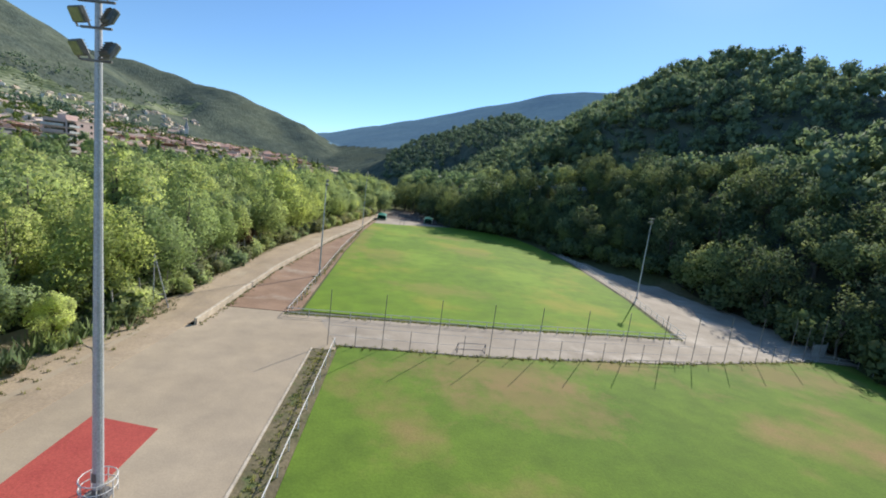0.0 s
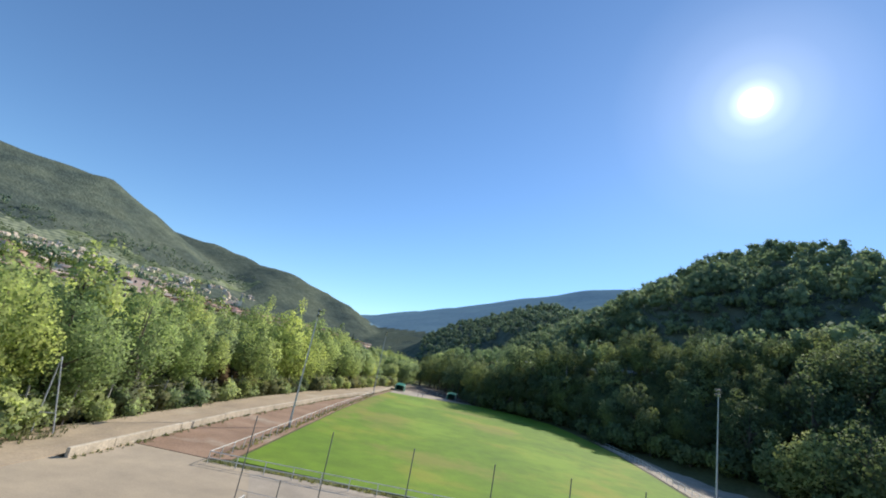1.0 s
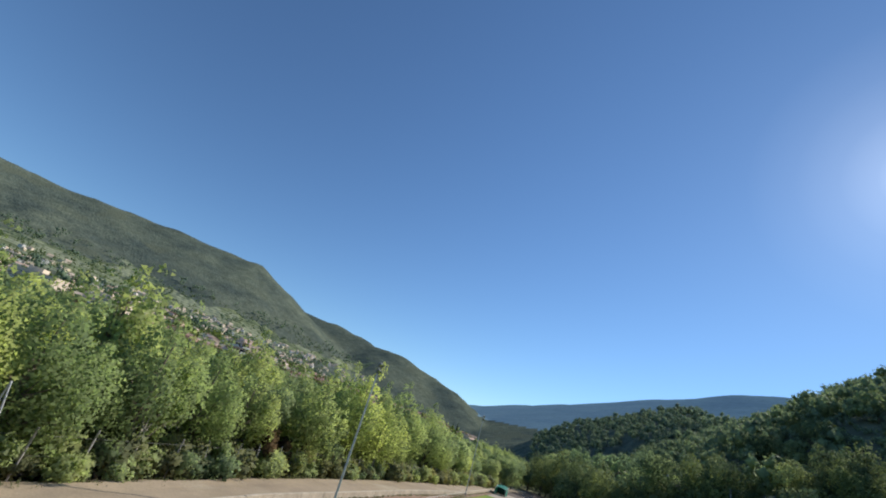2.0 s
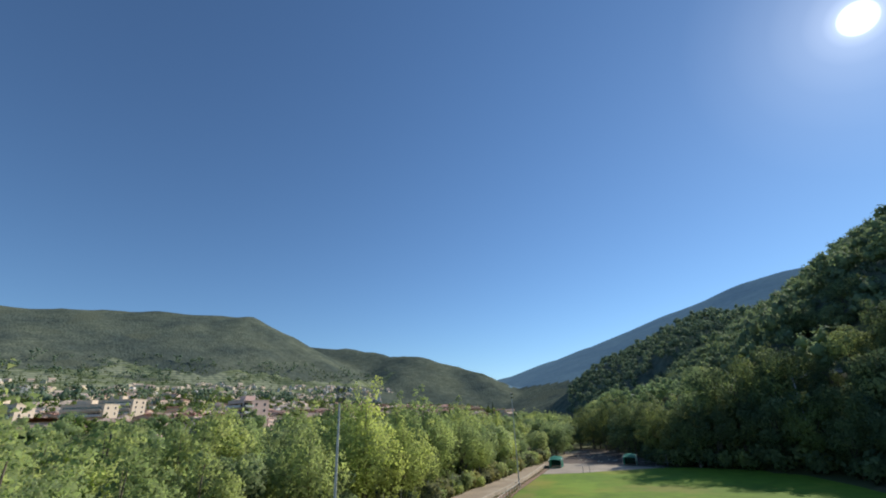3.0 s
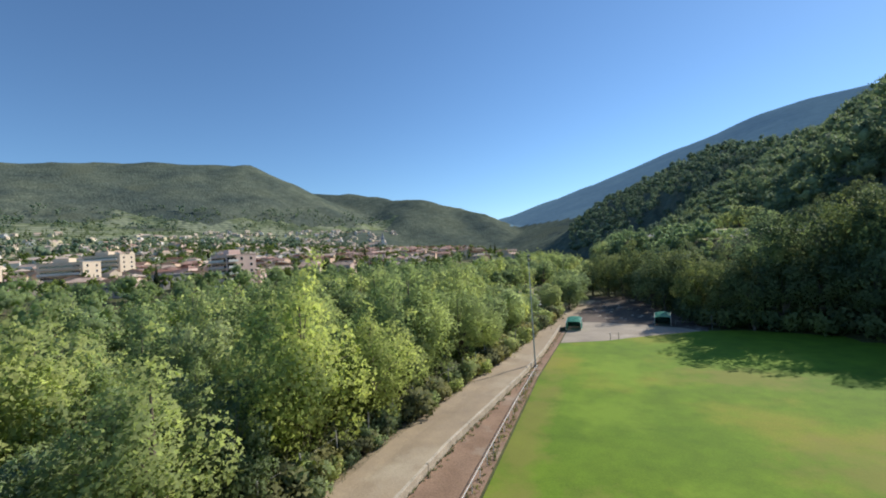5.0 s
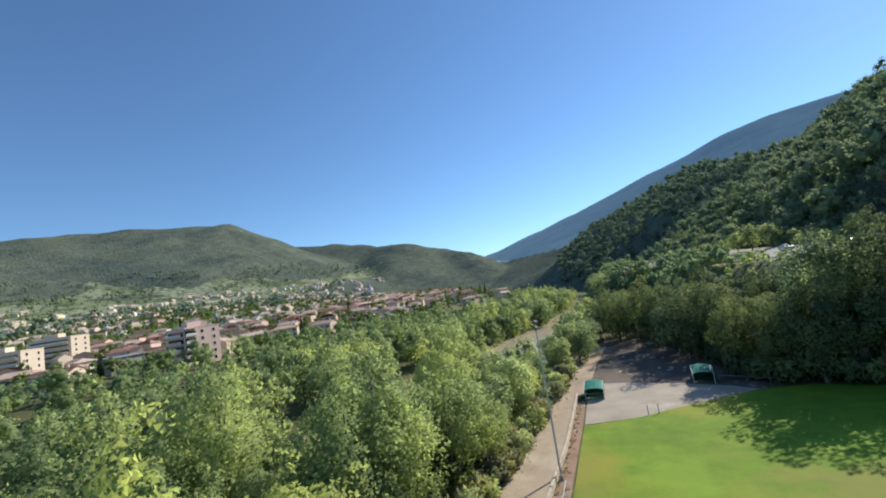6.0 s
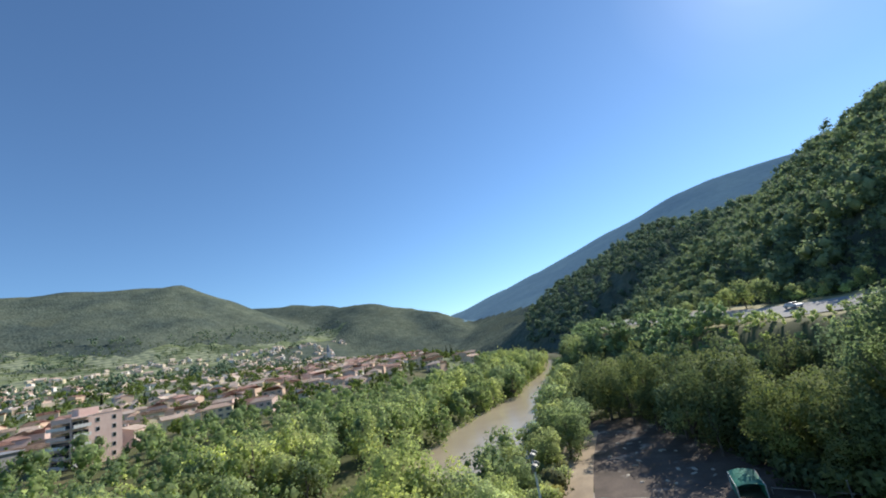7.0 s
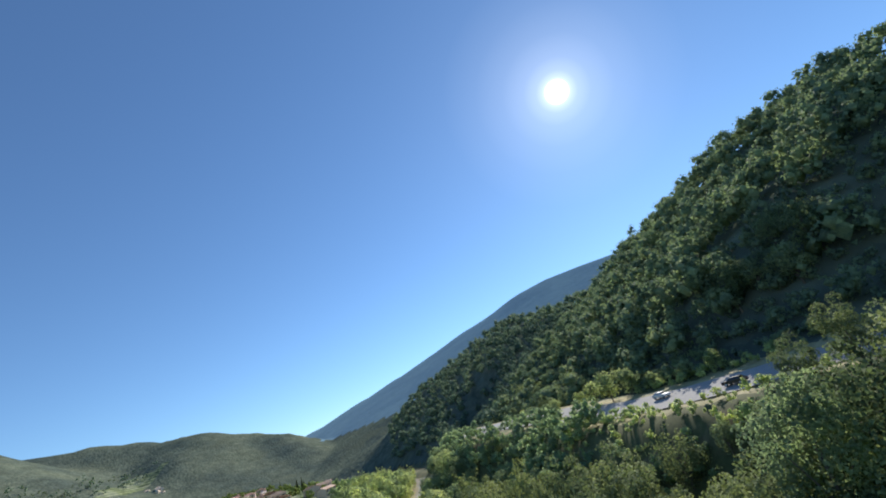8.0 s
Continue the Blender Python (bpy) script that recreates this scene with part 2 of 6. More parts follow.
M_LAMP_BODY = surface("lamp housing", (0.14, 0.15, 0.14), (0.22, 0.23, 0.21), 2.0, 9.0, rough=0.5, bump=0.1, metal=0.3)
M_LAMP_GLASS = surface("lamp glass", (0.27, 0.3, 0.13), (0.36, 0.39, 0.19), 2.0, 6.0, rough=0.6, bump=0, spec=0.15)
M_GREEN_SHEET = surface("green plastic sheet", (0.1, 0.4, 0.29), (0.14, 0.52, 0.39), 0.8, 4.0, rough=0.6, bump=0.1, spec=0.25)
M_DARK_GREEN = surface("dark green panel", (0.01, 0.045, 0.035), (0.02, 0.07, 0.05), 1.0, 6.0, rough=0.6, bump=0.1)
M_BARK = surface("bark", (0.11, 0.09, 0.07), (0.2, 0.17, 0.13), 1.0, 7.0, bump=0.9, bump_size=0.06)
M_WATER_BED = surface("river gravel", (0.25, 0.22, 0.17), (0.4, 0.36, 0.29), 0.1, 3.0, bump=0.7)
M_LEAF_POPLAR = leaves("poplar leaves", (0.39, 0.435, 0.205), (0.6, 0.65, 0.32), 0.58)
M_LEAF_WILLOW = leaves("willow leaves", (0.37, 0.41, 0.235), (0.58, 0.62, 0.365), 0.62)
M_LEAF_PALE = leaves("pale willow leaves", (0.47, 0.52, 0.31), (0.69, 0.74, 0.45), 0.64)
M_LEAF_DARK = leaves("oak leaves", (0.15, 0.18, 0.095), (0.335, 0.38, 0.205), 0.4)
# Brighter copy of the oak leaves, with sunlight on the crowns painted in.
M_LEAF_SUNLIT = leaves("sunlit-tone oak leaves", (0.29, 0.33, 0.17), (0.46, 0.5, 0.28), 0.34)
# Leaf green with a cool grey tint standing in for haze over the hillside.
M_LEAF_HILL = leaves("haze-tinted hillside leaves", (0.195, 0.25, 0.185), (0.335, 0.405, 0.295), 0.44, 1.6)
M_LEAF_VALLEY = leaves("riverside leaves", (0.43, 0.47, 0.24), (0.66, 0.7, 0.365), 0.65)
M_LEAF_PINE = leaves("pine needles", (0.04, 0.06, 0.03), (0.07, 0.1, 0.045), 0.25)
M_LEAF_DRY = leaves("dry scrub", (0.24, 0.225, 0.125), (0.38, 0.36, 0.2), 0.38)
M_LEAF_RUST = leaves("rust brown leaves", (0.16, 0.09, 0.05), (0.32, 0.19, 0.11), 0.35)


def water_material():
    m = bpy.data.materials.new("muddy water")
    m.use_nodes = True
    nt = m.node_tree
    p = nt.nodes["Principled BSDF"]
    at = nt.nodes.new("ShaderNodeNewGeometry").outputs["Position"]
    nt.links.new(ramp_node(nt, [(0.3, (0.4, 0.33, 0.22)), (0.7, (0.48, 0.4, 0.28))], noise_node(nt, at, 0.05, 4)), p.inputs["Base Color"])
    p.inputs["Roughness"].default_value = 0.24
    p.inputs["Specular IOR Level"].default_value = 0.2
    b = nt.nodes.new("ShaderNodeBump")
    b.inputs["Strength"].default_value, b.inputs["Distance"].default_value = 0.25, 0.12
    nt.links.new(noise_node(nt, at, 0.7, 4, 0.6), b.inputs["Height"])
    nt.links.new(b.outputs[0], p.inputs["Normal"])
    return m


M_WATER = water_material()


# ---- mesh helpers ----
def mesh_object(name, verts, faces, material, parent=None, label="", smooth=False):
    me = bpy.data.meshes.new(name)
    me.from_pydata([tuple(v) for v in verts], [], [tuple(f) for f in faces])
    me.materials.append(material)
    if smooth:
        me.shade_smooth()
    me.update()
    ob = new(name, me)
    if parent is not None:
        ob.parent = parent
    if label:
        tagged(ob, label)
    return ob


def part(name, bm, material, parent, label=""):
    """One bmesh as one mesh object under a thing or under a part."""
    me = bpy.data.meshes.new(name)
    bm.to_mesh(me)
    bm.free()
    me.materials.append(material)
    ob = new(name, me)
    if parent is not None:
        ob.parent = parent
    if label:
        tagged(ob, label)
    return ob


def thing(name, place, label, category, group="", turn=0.0):
    ob = new(name)
    ob.empty_display_size = 0.3
    ob.matrix_basis = pose(*place, 0, 0, turn)
    return tagged(ob, label, category, group)


def add_box(bm, size, at=(0, 0, 0), turn=0.0, tilt=0.0, bevel=0.0):
    m = pose(*at, tilt, 0, turn) @ Matrix.Diagonal((*size, 1))
    made = bmesh.ops.create_cube(bm, size=1.0, matrix=m)
    if bevel:
        edges = {e for v in made["verts"] for e in v.link_edges}
        bmesh.ops.bevel(bm, geom=list(edges), offset=bevel, segments=1, affect="EDGES")


def add_tube(bm, a, b, ra, rb=None, sides=8, caps=True):
    a, b = Vector(a), Vector(b)
    rb = ra if rb is None else rb
    turn = (b - a).to_track_quat("Z", "Y").to_matrix().to_4x4()
    m = Matrix.Translation((a + b) / 2) @ turn
    bmesh.ops.create_cone(bm, cap_ends=caps, segments=sides, radius1=ra, radius2=rb, depth=(b - a).length, matrix=m)


def box_part(name, size, at, material, parent, label="", bevel=0.0, turn=0.0, tilt=0.0):
    bm = bmesh.new()
    add_box(bm, size, at, turn, tilt, bevel)
    return part(name, bm, material, parent, label)


def tube_part(name, a, b, ra, material, parent, label="", rb=None, sides=8):
    bm = bmesh.new()
    add_tube(bm, a, b, ra, rb, sides)
    return part(name, bm, material, parent, label)


# ---- the land ----
def ease(a, b, x):
    u = np.clip((x - a) / (b - a), 0, 1)
    return u * u * (3 - 2 * u)


RIVER_Y = [-400, -100, 40, 100, 150, 185, 210, 235, 272, 310, 350, 430, 470, 555, 700, 900, 1300]
RIVER_X = [-120, -92, -80, -73, -65, -55, -45, -40, -34.5, -31, -24, -20, -15, -16, -75, -200, -480]
RIVER_W = [13, 13, 13, 13, 13, 14, 16, 17, 16.5, 13.5, 9, 6, 5.5, 5, 5, 5, 5]
WATER_Z = -3.0


def river(y):
    return np.interp(y, RIVER_Y, RIVER_X), np.interp(y, RIVER_Y, RIVER_W)


# ridges: x, y, height, half width at the foot
HILL_RIGHT = [(225, -700, 80, 140), (215, -100, 74, 130), (205, 100, 72, 129), (200, 160, 75, 140), (195, 200, 83, 147), (186, 250, 103, 144), (198, 300, 111, 144), (197, 400, 108, 149), (189, 480, 98, 159),
              (178, 560, 95, 160), (191, 680, 122, 184), (184, 890, 158, 234), (112, 1000, 136, 224), (18, 1090, 78, 198), (-51, 1150, 30, 151)]
HILL_BEHIND = [(420, -500, 110, 300), (420, 300, 125, 320), (420, 700, 130, 340), (360, 1100, 140, 380)]


def around(points, reach, eye=(0.0, 60.0, 18.0)):
    """Ridge points from bearings to the right of north, heights as angles above the eye, and distances."""
    out = []
    for bearing, up, d, width in points:
        a = radians(bearing)
        out.append((eye[0] + d * math.sin(a), eye[1] + d * math.cos(a), eye[2] + d * math.tan(radians(up)), width * reach))
    return out


MOUNT_LEFT = around([(-120, 9, 2100, 900), (-95, 9.5, 2000, 900), (-80, 9.2, 2000, 950), (-70, 9.2, 2000, 950), (-65, 9.3, 1980, 950), (-60, 9.9, 1960, 950), (-55, 10.4, 1950, 950), (-50, 10.9, 1940, 950),
                     (-46, 10.9, 1930, 930), (-44.0, 11.1, 1930, 900), (-42.3, 9.6, 1930, 700), (-40.3, 7.6, 1950, 560), (-38, 5.2, 2000, 450)], 1.0)
MOUNT_MIDDLE = around([(-44, 7.9, 2350, 700), (-39.5, 8.0, 2250, 700), (-35, 7.9, 2150, 700), (-31, 7.7, 2100, 650), (-25.5, 7.0, 2000, 600), (-22.8, 7.1, 1900, 600), (-19, 5.9, 1850, 500),
                       (-15.2, 5.2, 1800, 420), (-12.8, 3.8, 1780, 330), (-11.2, 1.8, 1780, 250)], 1.0)
MOUNT_FAR = around([(-16, 0.6, 3300, 600), (-11.5, 2.2, 3200, 700), (-7.5, 4.8, 3000, 900), (-4.2, 6.2, 2900, 1000), (0.5, 7.5, 2800, 1100), (3.6, 8.2, 2700, 1200), (7.5, 9.4, 2600, 1300), (11.2, 10.6, 2500, 1300),
                    (15, 11.5, 2400, 1300), (18.5, 12.6, 2350, 1300), (21.5, 13.0, 2300, 1300), (26, 13.0, 2300, 1300), (32, 12.7, 2300, 1300), (45, 12.5, 2300, 1300), (70, 13, 2300, 1300), (100, 12, 2300, 1300), (140, 10, 2300, 1300)], 1.0)
MOUNT_GAP = around([(-20, 1.6, 4300, 900), (-12, 1.8, 4300, 900), (-9, 2.0, 4300, 900), (0, 1.5, 4300, 900)], 1.0)
RIDGES = [(HILL_RIGHT, 0.8), (HILL_BEHIND, 1.0), (MOUNT_LEFT, 1.35), (MOUNT_MIDDLE, 1.15), (MOUNT_FAR, 1.1), (MOUNT_GAP, 1.0)]


def ridge_height(points, power, x, y):
    best = np.zeros_like(x)
    for (ax, ay, ah, aw), (bx, by, bh, bw) in zip(points, points[1:]):
        dx, dy = bx - ax, by - ay
        u = np.clip(((x - ax) * dx + (y - ay) * dy) / (dx * dx + dy * dy), 0, 1)
        d = np.hypot(x - ax - u * dx, y - ay - u * dy)
        h, w = ah + u * (bh - ah), aw + u * (bw - aw)
        d = np.hypot(d, 0.07 * w) - 0.07 * w
        best = np.maximum(best, h * np.clip(1 - d / w, 0, 1) ** power)
    return best


def waves(x, y, size, seed):
    """Cheap smooth unevenness, about -1 to 1."""
    r = np.random.RandomState(seed)
    out = np.zeros_like(x)
    for k in range(9):
        a, f, p = r.uniform(0, 6.283), r.uniform(0.6, 2.2) / size, r.uniform(0, 6.283)
        out += np.sin((x * np.cos(a) + y * np.sin(a)) * f * 6.283 + p) / 3.4
    return out


ROAD_RIGHT = [(160, 70, 33), (112, 145, 27), (80, 184, 23.5), (64, 203, 22), (55, 219, 21.3), (47.5, 238, 20.8), (42.5, 256, 20.8), (41, 276, 21.4), (40.5, 298, 22.4), (34, 322, 23.2), (25, 345, 23.6), (20, 420, 23), (30, 520, 21), (60, 640, 20)]
ROAD_TILT = 0.19
LAND_WALL = [(-20.2, 46.0), (-20.1, 75.0), (-17.2, 115.0), (-14.0, 139.0), (-12.5, 156.0), (-11.5, 182.0)]


def along(points, x, y):
    """Distance to a line of points, the line's third value there, and the distance to its right side."""
    best, value, right = np.full_like(x, 1e9), np.zeros_like(x), np.zeros_like(x)
    for a, b in zip(points, points[1:]):
        dx, dy = b[0] - a[0], b[1] - a[1]
        u = np.clip(((x - a[0]) * dx + (y - a[1]) * dy) / (dx * dx + dy * dy), 0, 1)
        d = np.hypot(x - a[0] - u * dx, y - a[1] - u * dy)
        if len(a) > 2:
            value = np.where(d < best, a[2] + u * (b[2] - a[2]), value)
        right = np.where(d < best, ((x - a[0]) * dy - (y - a[1]) * dx) / math.hypot(dx, dy), right)
        best = np.minimum(best, d)
    return best, value, right


def land(x, y):
    x, y = np.asarray(x, float), np.asarray(y, float)
    rx, rw = river(y)
    z = np.zeros_like(x)
    left = np.maximum(0, rx - rw - x)
    z += (10 + 0.04 * np.clip(y - 350, 0, 700)) * ease(10, 110, left) + (0.05 * np.maximum(0, left - 110) + 0.05 * np.maximum(0, left - 280)) * ease(-900, 200, y + 0 * x)
    hills = np.zeros_like(x)
    for n, (points, power) in enumerate(RIDGES):
        hills = np.maximum(hills, ridge_height(points, power, x, y))
    # flat ground beside the playing fields, the hill rising behind it
    hills = hills * (1 - (1 - ease(50, 88, x)) * (1 - ease(166, 192, y)) * (x < 88) * (x > -20))
    rough = 1 + 0.09 * waves(x, y, 260, 3) * ease(20, 120, hills) + 0.05 * waves(x, y, 90, 4) * ease(20, 90, hills)
    calm = np.where(ridge_height(MOUNT_FAR, 1.1, x, y) >= hills * 0.9, 0.0, np.where(hills > 200, 0.14, 0.45))
    z = np.maximum(z, hills * (1 + (rough - 1) * calm)) + 0.35 * np.minimum(z, hills)
    d, rz, right = along(ROAD_RIGHT, x, y)
    rz = rz + ROAD_TILT * np.clip(right, -7, 7)
    z = rz + (z - rz) * np.where(right > 0, ease(8, 50, d), ease(8, 36, d)) - 0.25 * (1 - ease(5, 9, d))
    bank = np.abs(x - rx) - rw
    channel = -4.4 + (z + 4.4) * ease(-1.5, 10, bank)
    z = np.where(bank < 12, channel + (z - channel) * ease(580, 660, y), z)
    return z


def height(x, y):
    return float(land(np.array([float(x)]), np.array([float(y)]))[0])


def steps(stops):
    out = []
    for (a, step), (b, _) in zip(stops, stops[1:]):
        out += list(np.arange(a, b, step))
    return np.array(out + [stops[-1][0]])


gx = steps([(-4200, 110), (-2600, 50), (-900, 26), (-400, 12), (-140, 4), (120, 6), (260, 14), (700, 40), (1600, 110), (4200, 110)])
gy = steps([(-1500, 90), (-400, 24), (-60, 6), (20, 4), (220, 5), (420, 9), (800, 20), (1300, 36), (2400, 60), (4600, 110)])
GX, GY = np.meshgrid(gx, gy)
GZ = land(GX, GY)
GZ = GZ - 0.05 * (GZ > -0.02) * (np.abs(GZ) < 0.02)
nx, ny = len(gx), len(gy)
quad = (np.arange(ny - 1)[:, None] * nx + np.arange(nx - 1)[None, :]).ravel()
ground_faces = np.stack([quad, quad + 1, quad + nx + 1, quad + nx], 1)
ground = mesh_object("ground", np.stack([GX.ravel(), GY.ravel(), GZ.ravel()], 1).tolist(), ground_faces.tolist(), M_MEADOW, smooth=True)
tagged(ground, "valley floor of dry grass rising to wooded hills and mountains", "ground", kind="structure")
for m in (M_FOREST_FLOOR, M_CANOPY, M_CANOPY_HAZED, M_TERRACE, M_WATER_BED, M_DRY_GRASS):
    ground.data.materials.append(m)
cx, cy = (GX[:-1, :-1] + GX[1:, 1:]).ravel() / 2, (GY[:-1, :-1] + GY[1:, 1:]).ravel() / 2
cz = (GZ[:-1, :-1] + GZ[1:, 1:]).ravel() / 2
far = np.hypot(cx, cy - 60)
rx, rw = river(cy)
slot = np.zeros(len(cx), int)
slot[(cx > 68) | ((cx < -24) & (cx > rx))] = 1
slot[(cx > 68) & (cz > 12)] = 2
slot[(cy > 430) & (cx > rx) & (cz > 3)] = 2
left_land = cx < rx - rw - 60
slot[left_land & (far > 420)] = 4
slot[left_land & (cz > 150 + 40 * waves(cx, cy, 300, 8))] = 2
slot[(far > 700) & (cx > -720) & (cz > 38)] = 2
# the farthest slopes get the haze-blue colour
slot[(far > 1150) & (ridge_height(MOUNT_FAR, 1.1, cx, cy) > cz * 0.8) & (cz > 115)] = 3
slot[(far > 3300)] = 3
road_d, _, road_side = along(ROAD_RIGHT, cx, cy)
slot[(road_d < np.where(road_side > 0, 15, 10)) & (cy > 150)] = 6
slot[(np.abs(cx - rx) < rw + 1) & (cz < -2.7)] = 5
ground.data.polygons.foreach_set("material_index", slot)

river_y = np.array(steps([(-390, 20), (150, 8), (560, 20), (640, 20)]))
rcx, rcw = river(river_y)
wv = [(x - w - 3, y, WATER_Z) for x, y, w in zip(rcx, river_y, rcw)] + [(x + w + 3, y, WATER_Z) for x, y, w in zip(rcx, river_y, rcw)]
n = len(river_y)
water = mesh_object("water", wv, [(i, n + i, n + i + 1, i + 1) for i in range(n - 1)], M_WATER, smooth=True)
tagged(water, "muddy brown river flowing between wooded banks", "river", kind="structure")


def sheet(name, outline, z, material, label, category, cell=2.5, drape=False, thick=0.06):
    """A flat ground covering with a given outline, laid on the land."""
    bm = bmesh.new()
    vs = [bm.verts.new((x, y, 0)) for x, y in outline]
    f = bm.faces.new(vs)
    if f.normal.z < 0:
        f.normal_flip()
    bmesh.ops.triangulate(bm, faces=bm.faces[:])
    for v in bm.verts:
        v.co.z = z + (height(v.co.x, v.co.y) if drape else 0)
    made = bmesh.ops.extrude_face_region(bm, geom=bm.faces[:])
    for v in made["geom"]:
        if isinstance(v, bmesh.types.BMVert):
            v.co.z -= thick
    bmesh.ops.recalc_face_normals(bm, faces=bm.faces[:])
    return tagged(part(name, bm, material, None), label, category, kind="structure")


def ribbon(name, points, width, material, label, category, lift=0.03, kind="structure", wobble=0.0, tilt=0.0):
    """A band along a line of places, lying on the land or at the third value."""
    pts = []
    for a, b in zip(points, points[1:]):
        count = max(2, int(math.hypot(b[0] - a[0], b[1] - a[1]) / 3))
        pts += [tuple(a[k] + (b[k] - a[k]) * i / count for k in range(len(a))) for i in range(count)]
    pts.append(points[-1])
    verts = []
    r = random.Random(7)
    for i, p in enumerate(pts):
        q, s = pts[max(0, i - 1)], pts[min(len(pts) - 1, i + 1)]
        d = Vector((s[0] - q[0], s[1] - q[1])).normalized()
        for k in (-0.5, -0.17, 0.17, 0.5):
            off = k * width + (wobble * r.uniform(-1, 1) if abs(k) == 0.5 else 0)
            x, y = p[0] + d.y * off, p[1] - d.x * off
            verts.append((x, y, (p[2] if len(p) > 2 else height(x, y)) + lift + tilt * off))
    faces = [(4 * i + k, 4 * i + k + 1, 4 * i + k + 5, 4 * i + k + 4) for i in range(len(pts) - 1) for k in range(3)]
    return tagged(mesh_object(name, verts, faces, material), label, category, kind=kind)


verge = sheet("verge", [(-40, -40), (-26, -40), (-26, 20), (-24, 36), (-24.6, 47), (-28, 50), (-33, 44), (-36, 30), (-40, 20)], 0.006, M_VERGE, "rough pale dirt verge between yard and trees", "verge")
ditch = sheet("ditch", [(-6.85, -40), (-4.42, -40), (-4.42, 42.4), (-6.85, 42.4)], 0.035, M_WEEDS, "weedy strip between kerb and railing", "verge")
kerb = sheet("kerb", [(-7.05, -40), (-6.87, -40), (-6.87, 42.4), (-7.05, 42.4)], 0.1, M_CONCRETE, "low pale concrete kerb along the yard", "kerb", thick=0.25)
yard = sheet("yard_ground", [(-30, -60), (-4.6, -60), (-4.6, 43.5), (-8, 52), (-12.6, 52), (-12.6, 53), (-20.0, 53), (-20.2, 46), (-25.5, 46), (-25, 36), (-28, 20)], 0.012, M_ASPHALT_YARD,
             "dusty pale asphalt yard beside the playing fields", "yard")
sheet("cross_path", [(-12.4, 52.2), (-8, 51.8), (-4.6, 43.7), (12, 43.9), (37, 47), (62, 52.6), (70, 52), (74, 60), (72, 80), (74, 100), (66, 118), (54, 134), (50.5, 140), (50.6, 119), (47.5, 79), (43.8, 56.5), (16, 53.8)], 0.016, M_GRAVEL,
                    "pale grey gravel strip between the two playing fields", "path")
sheet("playing_field", [(-4.4, -60), (62, -60), (62, 40), (66, 51.5), (61.5, 52.3), (37, 46.7), (12, 43.6), (-4.4, 43.3)], 0.02, M_TURF_WORN, "green sports field with worn brown patches", "playing field")
sheet("playing_field", [(-10.6, 54.2), (16, 54.4), (43, 57.2), (46.6, 79), (49.8, 119), (48, 150), (44, 172), (26, 179.5), (18, 178.6), (10, 174.4), (3, 170.6), (-1, 167.9), (-10.2, 165), (-11.4, 140), (-11.6, 100)], 0.024, M_TURF,
                  "bright green mown sports field in sunlight", "playing field")
side_strip = sheet("side_strip", [(-19.8, 53.2), (-12.4, 53.2), (-11.0, 54.2), (-11.9, 100), (-11.7, 140), (-10.4, 165), (-10.0, 178), (-11.5, 178), (-12.3, 156), (-13.7, 139), (-16.9, 115), (-19.8, 75)], 0.014, M_RED_GRAVEL,
                   "reddish brown gravel strip beside the playing field", "gravel strip")
end_yard = sheet("end_yard", [(-10.1, 165.4), (-1, 167.8), (12, 169), (22, 169), (19.5, 176), (15.5, 184), (11, 188.5), (5, 191), (-4, 193), (-9.0, 194), (-9.6, 183)], 0.01, M_GRAVEL,
                 "pale gravel yard at the end of the playing field", "yard")
end_dirt = sheet("end_dirt", [(-8.8, 191), (-2, 190), (8, 186), (15, 182), (19, 178), (22, 188), (16, 206), (12, 224), (8, 246), (-5, 248), (-7, 222)], 0.03, M_SHADED_EARTH, "brown earth coloured darker for tree shade, strewn with stones", "dirt")
red = sheet("red_court", [(-18.7, -10), (-13.8, -10), (-13.7, 27.0), (-18.5, 28.0)], 0.03, M_RED_COURT, "red sports surface strip on the yard", "running track")
# the track lies higher than the playing field, behind the low wall
TRACK = [(-24.6, 20), (-23.6, 40), (-22.6, 56), (-22.9, 75), (-22.4, 90), (-20.4, 115), (-17.2, 139), (-14.6, 156), (-12.2, 182), (-9, 215), (-6, 236)]
ty = np.arange(20, 237, 2.0)
tx = np.interp(ty, [p[1] for p in TRACK], [p[0] for p in TRACK])
t_up = 0.52 * ease(44, 58, ty) * (1 - ease(174, 190, ty))
t_rng = random.Random(7)
track_verts = []
for x, y, up in zip(tx, ty, t_up):
    wx = float(np.interp(y, [p[1] for p in LAND_WALL], [p[0] for p in LAND_WALL])) if 46 < y < 182 else x + 2.3
    left = x - 2.4 - t_rng.uniform(0, 0.5)
    for px, pz in ((left - 2.2, -0.05), (left, up), (x - 0.9, up - 0.05), (x + 0.4, up + 0.02), (wx - 0.1, up), (wx - 0.08, -0.1)):
        track_verts.append((px, y, pz + 0.05))
track_faces = [(6 * i + k, 6 * i + k + 1, 6 * i + k + 7, 6 * i + k + 6) for i in range(len(ty) - 1) for k in range(5)]
track = tagged(mesh_object("dirt_track", track_verts, track_faces, M_DIRT), "pale dirt track along the river trees", "track", kind="structure")
road = ribbon("road", ROAD_RIGHT, 11.5, M_ROAD, "bleached asphalt road cut into the wooded hillside", "road", 0.1, tilt=ROAD_TILT)


# ---- trees ----
OCTA = np.array([(1, 0, 0), (-1, 0, 0), (0, 1, 0), (0, -1, 0), (0, 0, 1), (0, 0, -1)], float)
OCTA_FACES = np.array([(0, 2, 4), (2, 1, 4), (1, 3, 4), (3, 0, 4), (2, 0, 5), (1, 2, 5), (3, 1, 5), (0, 3, 5)])


